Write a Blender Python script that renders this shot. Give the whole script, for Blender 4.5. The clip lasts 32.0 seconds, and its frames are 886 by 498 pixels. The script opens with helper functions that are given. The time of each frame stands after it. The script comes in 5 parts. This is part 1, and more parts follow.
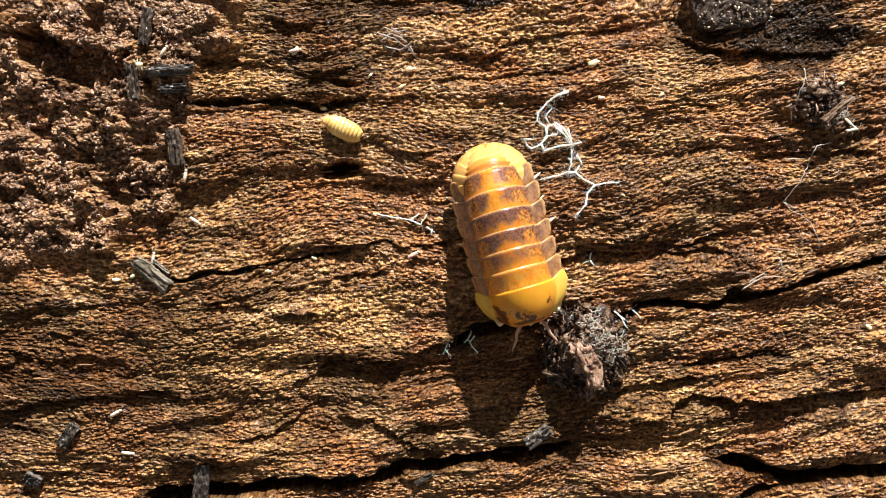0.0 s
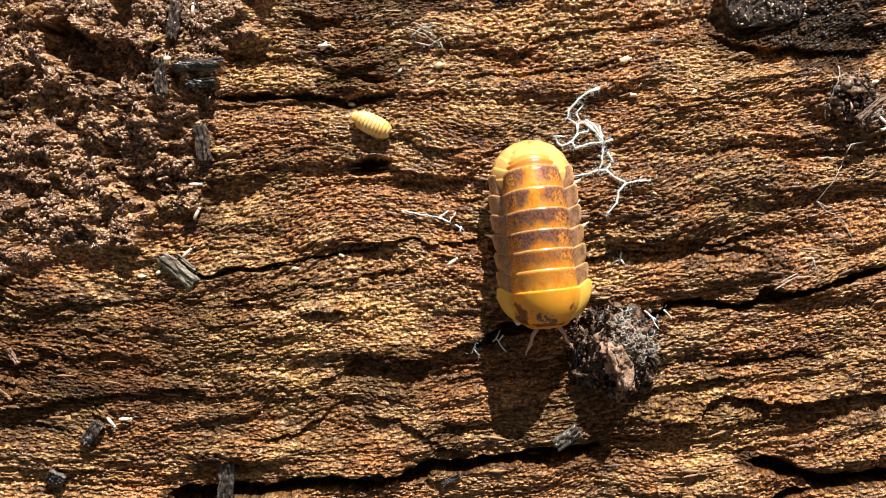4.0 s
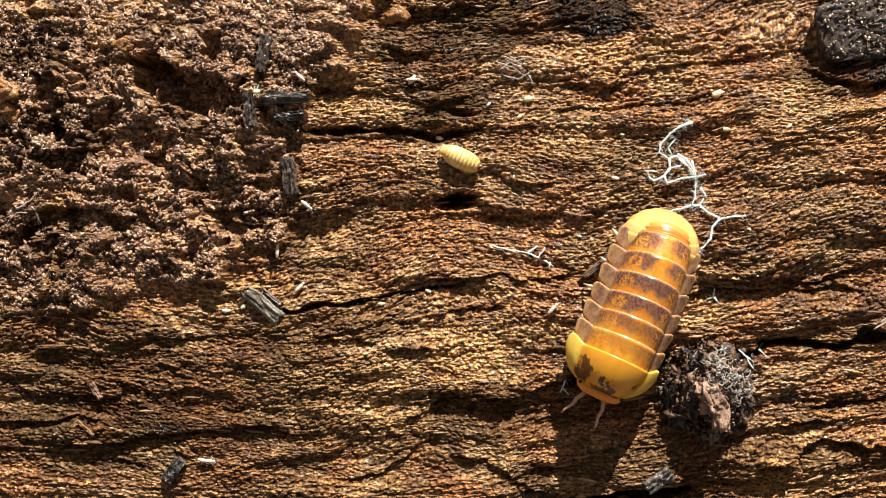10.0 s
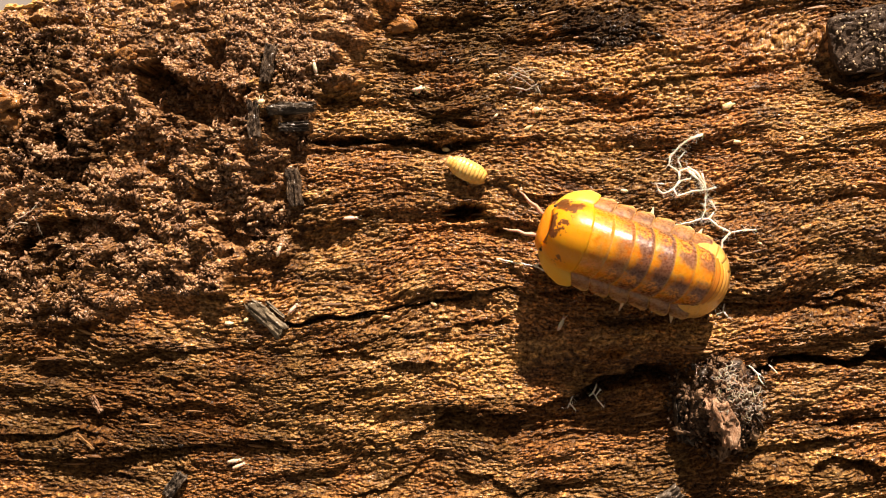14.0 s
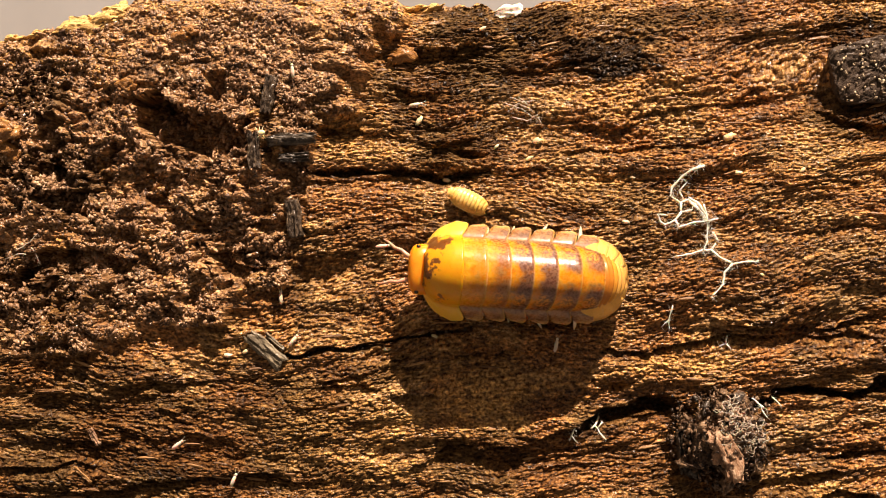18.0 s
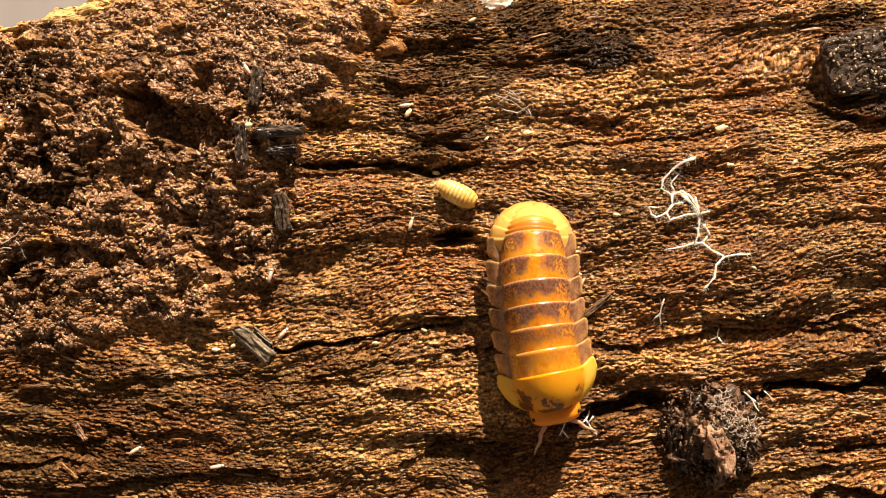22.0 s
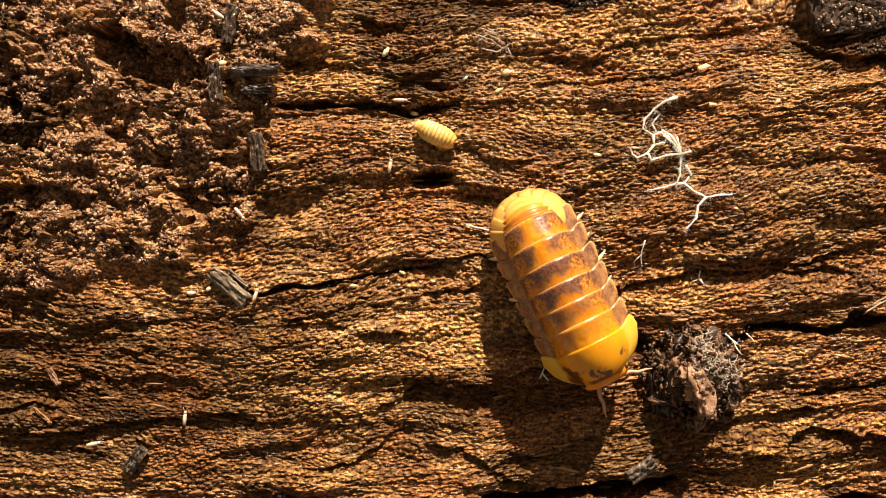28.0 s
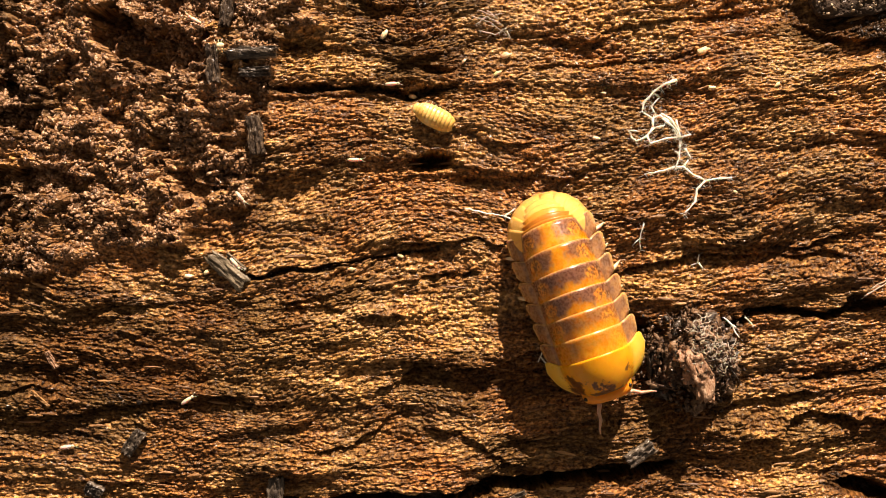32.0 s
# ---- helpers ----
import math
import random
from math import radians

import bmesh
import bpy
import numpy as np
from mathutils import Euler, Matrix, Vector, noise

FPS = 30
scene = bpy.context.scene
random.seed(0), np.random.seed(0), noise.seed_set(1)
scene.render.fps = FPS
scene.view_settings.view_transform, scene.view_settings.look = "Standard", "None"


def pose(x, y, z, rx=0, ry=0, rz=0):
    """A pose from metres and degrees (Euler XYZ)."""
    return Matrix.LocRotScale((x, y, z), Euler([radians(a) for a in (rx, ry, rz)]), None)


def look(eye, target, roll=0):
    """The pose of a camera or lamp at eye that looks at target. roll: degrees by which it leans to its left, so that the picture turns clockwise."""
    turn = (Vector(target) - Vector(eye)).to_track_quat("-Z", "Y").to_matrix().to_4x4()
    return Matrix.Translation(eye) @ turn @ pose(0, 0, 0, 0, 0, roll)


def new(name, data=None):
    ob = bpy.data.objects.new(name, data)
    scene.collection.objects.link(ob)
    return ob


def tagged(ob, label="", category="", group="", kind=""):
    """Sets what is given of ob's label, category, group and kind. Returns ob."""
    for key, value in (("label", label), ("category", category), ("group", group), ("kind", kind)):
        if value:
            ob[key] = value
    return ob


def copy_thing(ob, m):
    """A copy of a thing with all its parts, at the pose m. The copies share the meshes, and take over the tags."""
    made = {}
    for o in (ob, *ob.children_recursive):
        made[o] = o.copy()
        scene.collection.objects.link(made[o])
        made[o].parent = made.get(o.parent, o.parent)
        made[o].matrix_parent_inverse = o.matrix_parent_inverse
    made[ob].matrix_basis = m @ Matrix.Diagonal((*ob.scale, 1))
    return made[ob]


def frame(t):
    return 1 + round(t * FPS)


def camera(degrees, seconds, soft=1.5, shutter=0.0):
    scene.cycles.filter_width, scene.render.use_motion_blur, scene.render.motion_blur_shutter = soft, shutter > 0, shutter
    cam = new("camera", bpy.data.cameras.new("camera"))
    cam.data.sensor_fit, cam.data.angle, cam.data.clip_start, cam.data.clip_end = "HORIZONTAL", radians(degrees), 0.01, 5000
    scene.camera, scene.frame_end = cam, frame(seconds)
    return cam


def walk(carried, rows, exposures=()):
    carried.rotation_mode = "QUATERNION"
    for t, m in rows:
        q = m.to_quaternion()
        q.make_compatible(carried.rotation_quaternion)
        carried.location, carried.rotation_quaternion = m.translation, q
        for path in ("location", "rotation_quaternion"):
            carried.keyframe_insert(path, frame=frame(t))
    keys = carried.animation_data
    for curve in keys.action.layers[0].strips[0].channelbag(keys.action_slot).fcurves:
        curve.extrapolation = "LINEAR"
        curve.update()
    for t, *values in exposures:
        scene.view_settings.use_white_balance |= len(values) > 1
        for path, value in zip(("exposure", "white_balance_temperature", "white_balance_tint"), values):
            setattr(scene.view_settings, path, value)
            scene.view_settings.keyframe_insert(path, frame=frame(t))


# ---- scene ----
cam = camera(45, 32.0, soft=1.0)
# Camera stations over the log, looking straight down.
PATH = [
    (0, pose(0.007452, -0.001213, 0.084001, -3.459, -1.565, -0.636)),
    (0.5, pose(0.006456, -0.001470, 0.083958, -3.309, -1.373, -0.575)),
    (1, pose(0.006117, -0.001842, 0.084054, -3.122, -1.233, -0.467)),
    (1.5, pose(0.005866, -0.001916, 0.083920, -3.213, -1.254, -0.359)),
    (2, pose(0.005580, -0.001791, 0.083922, -3.447, -1.360, -0.306)),
    (2.5, pose(0.006013, -0.002038, 0.083862, -3.299, -1.251, -0.319)),
    (3, pose(0.005967, -0.001889, 0.083599, -3.250, -1.253, -0.326)),
    (3.5, pose(0.005622, -0.001905, 0.083229, -3.181, -1.236, -0.349)),
    (5.5, pose(0.005857, -0.002074, 0.082881, -2.988, -1.329, -0.282)),
    (6, pose(0.005788, -0.002087, 0.082832, -2.913, -1.342, -0.324)),
    (6.5, pose(0.006061, -0.002202, 0.082953, -2.678, -1.190, -0.360)),
    (7, pose(0.004955, -0.002395, 0.082314, -2.611, -1.038, -0.362)),
    (7.5, pose(0.004166, -0.002883, 0.082103, -2.288, -0.983, -0.290)),
    (8, pose(0.003746, -0.002923, 0.081994, -2.162, -0.651, -0.168)),
    (8.5, pose(0.003197, -0.002866, 0.081894, -1.914, -0.409, -0.059)),
    (9, pose(0.002566, -0.002863, 0.081716, -1.522, -0.022, -0.019)),
    (9.5, pose(0.001661, -0.002725, 0.081373, -1.288, 0.195, -0.056)),
    (10, pose(0.001358, -0.002600, 0.081579, -0.780, 0.474, -0.049)),
    (10.5, pose(0.001060, -0.002872, 0.081462, -0.425, 0.600, -0.037)),
    (11, pose(0.000849, -0.002723, 0.081506, -0.427, 0.700, 0.083)),
    (11.5, pose(0.000648, -0.002851, 0.081301, -0.320, 0.647, 0.191)),
    (12, pose(0.000689, -0.002848, 0.080976, -0.424, 0.649, 0.268)),
    (12.5, pose(0.000369, -0.002935, 0.080397, -0.367, 0.618, 0.249)),
    (13, pose(0.000815, -0.002939, 0.080473, -0.185, 0.649, 0.223)),
    (13.5, pose(0.001091, -0.002448, 0.080491, -0.367, 0.571, 0.210)),
    (15.5, pose(0.000698, -0.002113, 0.080333, 0.018, 0.632, 0.305)),
    (16, pose(0.000949, -0.001946, 0.080311, 0.138, 0.652, 0.188)),
    (16.5, pose(0.001047, -0.001714, 0.080244, 0.201, 0.774, 0.160)),
    (17, pose(0.000507, -0.002038, 0.080365, 0.499, 0.603, 0.131)),
    (17.5, pose(0.000723, -0.001708, 0.080219, 0.698, 0.714, 0.189)),
    (18, pose(0.001057, -0.001532, 0.080048, 0.808, 0.639, 0.222)),
    (18.5, pose(0.000659, -0.001355, 0.080008, 0.826, 0.528, 0.204)),
    (19, pose(0.000889, -0.001299, 0.080030, 0.940, 0.707, 0.159)),
    (19.5, pose(0.000961, -0.001214, 0.080034, 1.052, 0.751, 0.165)),
    (20, pose(0.000370, -0.001453, 0.079888, 1.023, 0.698, 0.190)),
    (20.5, pose(0.000436, -0.001051, 0.079858, 0.789, 0.760, 0.230)),
    (21, pose(0.000624, -0.001689, 0.079743, 1.023, 0.494, 0.257)),
    (21.5, pose(0.001149, -0.001613, 0.079526, 0.696, 0.489, 0.219)),
    (22, pose(0.001500, -0.001798, 0.079358, 0.648, 0.399, 0.137)),
    (22.5, pose(0.001688, -0.001806, 0.079265, 0.646, 0.476, 0.077)),
    (23, pose(0.001184, -0.002296, 0.079267, 0.573, 0.344, 0.079)),
    (23.5, pose(0.001523, -0.002365, 0.079081, 0.425, 0.337, 0.098)),
    (24, pose(0.001550, -0.002948, 0.078902, 0.600, 0.134, 0.099)),
    (24.5, pose(0.001637, -0.002930, 0.078873, 0.376, 0.060, 0.054)),
    (25, pose(0.002325, -0.003003, 0.078863, 0.109, 0.043, -0.005)),
    (25.5, pose(0.002620, -0.003257, 0.078655, 0.115, -0.050, -0.048)),
    (27.5, pose(0.002126, -0.004041, 0.078431, -0.735, -0.142, 0.057)),
    (28, pose(0.002284, -0.004338, 0.078222, -0.628, -0.179, 0.026)),
    (28.5, pose(0.002884, -0.004253, 0.078368, -0.705, 0.039, 0.002)),
    (29, pose(0.002489, -0.004037, 0.078080, -0.824, -0.131, -0.006)),
    (29.5, pose(0.002016, -0.004400, 0.077984, -0.760, -0.118, 0.094)),
    (30, pose(0.001793, -0.004361, 0.077833, -0.952, -0.208, 0.156)),
    (30.5, pose(0.002262, -0.004657, 0.077755, -0.927, -0.112, 0.230)),
    (31, pose(0.002410, -0.005114, 0.077508, -0.892, -0.396, 0.226)),
    (31.5, pose(0.002586, -0.004936, 0.077888, -1.134, -0.308, 0.135)),
    (32, pose(0.002398, -0.004696, 0.078055, -1.258, -0.184, 0.089)),
]
walk(cam, PATH, exposures=[(0, 1.18, 5700, 8), (10.5, 1.18, 5700, 8), (12.5, 1.08, 8150, 21), (32, 1.08, 8150, 21)])

# ---- world and sun ----
SUN_AZ, SUN_EL = 12.5, 25.5
world = bpy.data.worlds.new("sky")
scene.world = world
world.use_nodes = True
wn = world.node_tree
sky = wn.nodes.new("ShaderNodeTexSky")
sky.sky_type, sky.sun_disc = "NISHITA", False
sky.sun_elevation, sky.sun_rotation = radians(SUN_EL), radians(SUN_AZ)
wn.nodes["Background"].inputs["Strength"].default_value = 0.036
soft = wn.nodes.new("ShaderNodeHueSaturation")
soft.inputs["Saturation"].default_value = 0.1
wn.links.new(sky.outputs[0], soft.inputs["Color"])
haze = wn.nodes.new("ShaderNodeMix")
haze.data_type, haze.blend_type = "RGBA", "MULTIPLY"
haze.inputs[0].default_value, haze.inputs[7].default_value = 1.0, (1.0, 0.9, 0.78, 1)
wn.links.new(soft.outputs[0], haze.inputs[6])
wn.links.new(haze.outputs[2], wn.nodes["Background"].inputs["Color"])
sun_data = bpy.data.lights.new("sun", "SUN")
sun_data.energy, sun_data.angle, sun_data.color = 4.85, radians(0.5), (1.0, 0.94, 0.87)
sun = new("sun", sun_data)
sun.matrix_world = look((math.sin(radians(SUN_AZ)) * math.cos(radians(SUN_EL)), math.cos(radians(SUN_AZ)) * math.cos(radians(SUN_EL)), math.sin(radians(SUN_EL))), (0, 0, 0))

MM = 0.001


# ---- materials ----
class Nodes:
    """A small helper for node trees."""

    def __init__(self, name):
        self.mat = bpy.data.materials.new(name)
        self.mat.use_nodes = True
        self.tree = self.mat.node_tree
        self.bsdf = self.tree.nodes["Principled BSDF"]

    def add(self, kind, **props):
        n = self.tree.nodes.new(kind)
        for k, v in props.items():
            n.inputs[k].default_value = v
        return n

    def link(self, a, b):
        self.tree.links.new(a, b)

    def noise(self, vec, scale, detail=4.0, rough=0.6):
        n = self.tree.nodes.new("ShaderNodeTexNoise")
        n.inputs["Scale"].default_value, n.inputs["Detail"].default_value, n.inputs["Roughness"].default_value = scale, detail, rough
        if vec is not None:
            self.link(vec, n.inputs["Vector"])
        return n.outputs["Fac"]

    def ramp(self, fac, stops):
        n = self.tree.nodes.new("ShaderNodeValToRGB")
        el = n.color_ramp.elements
        while len(el) < len(stops):
            el.new(0.5)
        for e, (p, c) in zip(el, stops):
            e.position, e.color = p, (*c, 1)
        self.link(fac, n.inputs["Fac"])
        return n.outputs["Color"]

    def math(self, op, a, b=0.5, clamp=False):
        n = self.tree.nodes.new("ShaderNodeMath")
        n.operation, n.use_clamp = op, clamp
        for i, v in enumerate((a, b)):
            if isinstance(v, (int, float)):
                n.inputs[i].default_value = v
            else:
                self.link(v, n.inputs[i])
        return n.outputs[0]

    def mix(self, fac, a, b, blend="MIX"):
        n = self.tree.nodes.new("ShaderNodeMix")
        n.data_type, n.blend_type = "RGBA", blend
        for i, v in ((0, fac), (6, a), (7, b)):
            if isinstance(v, (int, float)):
                n.inputs[i].default_value = v
            elif isinstance(v, tuple):
                n.inputs[i].default_value = (*v, 1)
            else:
                self.link(v, n.inputs[i])
        return n.outputs[2]

    def attr(self, name):
        n = self.tree.nodes.new("ShaderNodeAttribute")
        n.attribute_name = name
        return n.outputs["Fac"]

    def span(self, v, lo, hi, a=0.0, b=1.0):
        n = self.tree.nodes.new("ShaderNodeMapRange")
        n.inputs[1].default_value, n.inputs[2].default_value, n.inputs[3].default_value, n.inputs[4].default_value = lo, hi, a, b
        self.link(v, n.inputs[0])
        return n.outputs[0]

    def bump(self, height, distance, strength=1.0):
        n = self.tree.nodes.new("ShaderNodeBump")
        n.inputs["Distance"].default_value, n.inputs["Strength"].default_value = distance, strength
        self.link(height, n.inputs["Height"])
        self.link(n.outputs[0], self.bsdf.inputs["Normal"])

    def wet(self, vec, scale, weight, rough=0.2, distance=0.00012):
        """A thin film of water whose tiny ripples sparkle."""
        n = self.tree.nodes.new("ShaderNodeBump")
        n.inputs["Distance"].default_value = distance
        self.link(self.noise(vec, scale, 1, 0.4), n.inputs["Height"])
        self.link(n.outputs[0], self.bsdf.inputs["Coat Normal"])
        b = self.bsdf.inputs
        b["Coat Weight"].default_value, b["Coat Roughness"].default_value, b["Coat IOR"].default_value = weight, rough, 1.45

    def coords(self, stretch=(1, 1, 1)):
        t = self.tree.nodes.new("ShaderNodeTexCoord")
        m = self.tree.nodes.new("ShaderNodeMapping")
        m.inputs["Scale"].default_value = stretch
        self.link(t.outputs["Object"], m.inputs["Vector"])
        return m.outputs[0]


def wood_material():
    n = Nodes("rotten_wood")
    sep = n.tree.nodes.new("ShaderNodeSeparateXYZ")
    tc = n.tree.nodes.new("ShaderNodeTexCoord")
    n.link(tc.outputs["Object"], sep.inputs[0])

    def grainvec(sx, sv):
        c = n.tree.nodes.new("ShaderNodeCombineXYZ")
        n.link(n.math("MULTIPLY", sep.outputs[0], sx), c.inputs[0])
        n.link(n.math("MULTIPLY", n.attr("grain"), sv), c.inputs[1])
        n.link(n.math("MULTIPLY", sep.outputs[2], sv), c.inputs[2])
        return c.outputs[0]
    streak = n.noise(grainvec(130, 0.55), 1.0, 5, 0.6)
    fibre = n.noise(grainvec(900, 3.6), 1.0, 4, 0.6)
    speck = n.noise(grainvec(4200, 5.4), 1.0, 4, 0.62)
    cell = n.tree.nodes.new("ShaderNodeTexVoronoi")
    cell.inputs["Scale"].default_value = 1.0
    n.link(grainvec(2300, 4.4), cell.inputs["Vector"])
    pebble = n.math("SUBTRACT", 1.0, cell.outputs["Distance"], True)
    tone = n.math("ADD", n.math("MULTIPLY", streak, 0.4), n.math("ADD", n.math("MULTIPLY", fibre, 0.35), n.math("MULTIPLY", speck, 0.25)))
    wood = n.ramp(tone, [(0.35, (0.058, 0.021, 0.008)), (0.44, (0.21, 0.092, 0.030)), (0.52, (0.39, 0.210, 0.074)), (0.64, (0.62, 0.385, 0.195))])
    red = n.noise(tc.outputs["Object"], 160, 3, 0.5)
    wood = n.mix(n.span(red, 0.46, 0.57, 0, 0.7), wood, n.mix(n.span(speck, 0.38, 0.62), (0.15, 0.046, 0.012), (0.50, 0.20, 0.058)))
    rust = n.noise(grainvec(420, 1.5), 1.0, 4, 0.6)
    wood = n.mix(n.span(rust, 0.55, 0.66, 0, 0.5), wood, n.ramp(speck, [(0.36, (0.24, 0.075, 0.015)), (0.5, (0.46, 0.19, 0.045)), (0.64, (0.72, 0.36, 0.10))]))
    wet = n.noise(grainvec(230, 0.75), 1.0, 5, 0.65)
    wood = n.mix(n.span(wet, 0.52, 0.63, 0, 0.75), wood, n.mix(n.span(speck, 0.4, 0.62), (0.045, 0.019, 0.009), (0.16, 0.07, 0.028)))
    wood = n.mix(n.math("MULTIPLY", n.attr("dry"), 0.62), wood, n.ramp(speck, [(0.36, (0.28, 0.115, 0.03)), (0.5, (0.55, 0.29, 0.088)), (0.64, (0.76, 0.48, 0.19))]))
    soil = n.ramp(n.math("ADD", n.math("MULTIPLY", speck, 0.4), n.math("MULTIPLY", n.noise(tc.outputs["Object"], 700, 4, 0.65), 0.6)),
                  [(0.36, (0.066, 0.033, 0.018)), (0.5, (0.34, 0.172, 0.078)), (0.66, (0.66, 0.405, 0.205))])
    soil = n.mix(n.span(n.noise(tc.outputs["Object"], 330, 3, 0.6), 0.55, 0.64, 0, 0.55), soil, n.mix(n.span(speck, 0.4, 0.62), (0.22, 0.085, 0.02), (0.60, 0.30, 0.08)))
    col = n.mix(n.attr("soil"), wood, soil)
    col = n.mix(n.math("MULTIPLY", n.attr("rim"), 0.75), col, n.ramp(speck, [(0.38, (0.16, 0.07, 0.02)), (0.5, (0.42, 0.20, 0.055)), (0.62, (0.66, 0.38, 0.13))]))
    # near-black: real stains, plus shade painted in cracks and below ledges
    col = n.mix(n.math("MULTIPLY", n.attr("char_shade"), n.span(fibre, 0.35, 0.6, 1.0, 0.93), True), col, (0.020, 0.012, 0.007))
    col = n.mix(1.0, col, n.ramp(speck, [(0.36, (0.58, 0.54, 0.5)), (0.5, (0.98, 0.98, 0.98)), (0.62, (1.25, 1.25, 1.24))]), "MULTIPLY")
    col = n.mix(1.0, col, n.ramp(n.span(n.attr("cell"), -1, 1), [(0.1, (0.62, 0.57, 0.52)), (0.5, (1.0, 1.0, 1.0)), (0.9, (1.36, 1.36, 1.3))]), "MULTIPLY")
    # painted shading: gaps between pebbles darker, their bumped tops lighter
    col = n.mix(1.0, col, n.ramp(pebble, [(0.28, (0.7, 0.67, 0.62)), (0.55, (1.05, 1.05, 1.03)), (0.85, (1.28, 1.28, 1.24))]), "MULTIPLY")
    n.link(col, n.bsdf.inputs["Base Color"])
    n.link(n.span(speck, 0.35, 0.65, 0.2, 0.5), n.bsdf.inputs["Roughness"])
    n.wet(tc.outputs["Object"], 4200, 0.38, 0.2)
    n.link(n.span(n.attr("char_shade"), 0.1, 0.8, 0.36, 0.05), n.bsdf.inputs["Coat Weight"])
    n.link(n.span(n.attr("char_shade"), 0.1, 0.8, 0.2, 0.06), n.bsdf.inputs["Specular IOR Level"])
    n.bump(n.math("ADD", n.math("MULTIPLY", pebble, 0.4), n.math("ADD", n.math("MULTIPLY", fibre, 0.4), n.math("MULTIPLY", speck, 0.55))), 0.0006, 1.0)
    return n.mat


def rough_material(name, stops, scale, stretch=(1, 1, 1), rough=(0.4, 0.7), bump=0.0001, sss=0.0, per_object=0.0, per_island=0.0, wet=0.0, shine=0.5):
    """A mottled natural surface: colour steps driven by noise at two scales."""
    n = Nodes(name)
    v = n.coords(stretch)
    big, fine = n.noise(v, scale, 4, 0.6), n.noise(v, scale * 6, 3, 0.6)
    tone = n.math("ADD", n.math("MULTIPLY", big, 0.6), n.math("MULTIPLY", fine, 0.4))
    if per_object:
        info = n.tree.nodes.new("ShaderNodeObjectInfo")
        tone = n.math("ADD", tone, n.math("MULTIPLY", n.math("SUBTRACT", info.outputs["Random"], 0.5), per_object))
    if per_island:
        geo = n.tree.nodes.new("ShaderNodeNewGeometry")
        tone = n.math("ADD", tone, n.math("MULTIPLY", n.math("SUBTRACT", geo.outputs["Random Per Island"], 0.5), per_island))
    n.link(n.ramp(tone, stops), n.bsdf.inputs["Base Color"])
    n.link(n.span(fine, 0.35, 0.65, rough[0], rough[1]), n.bsdf.inputs["Roughness"])
    if sss:
        n.bsdf.inputs["Subsurface Weight"].default_value = sss
        n.bsdf.inputs["Subsurface Scale"].default_value = 0.0006
    if bump:
        n.bump(tone, bump)
    n.bsdf.inputs["Specular IOR Level"].default_value = shine
    if wet:
        n.wet(n.coords(), 3600, wet)
    return n.mat


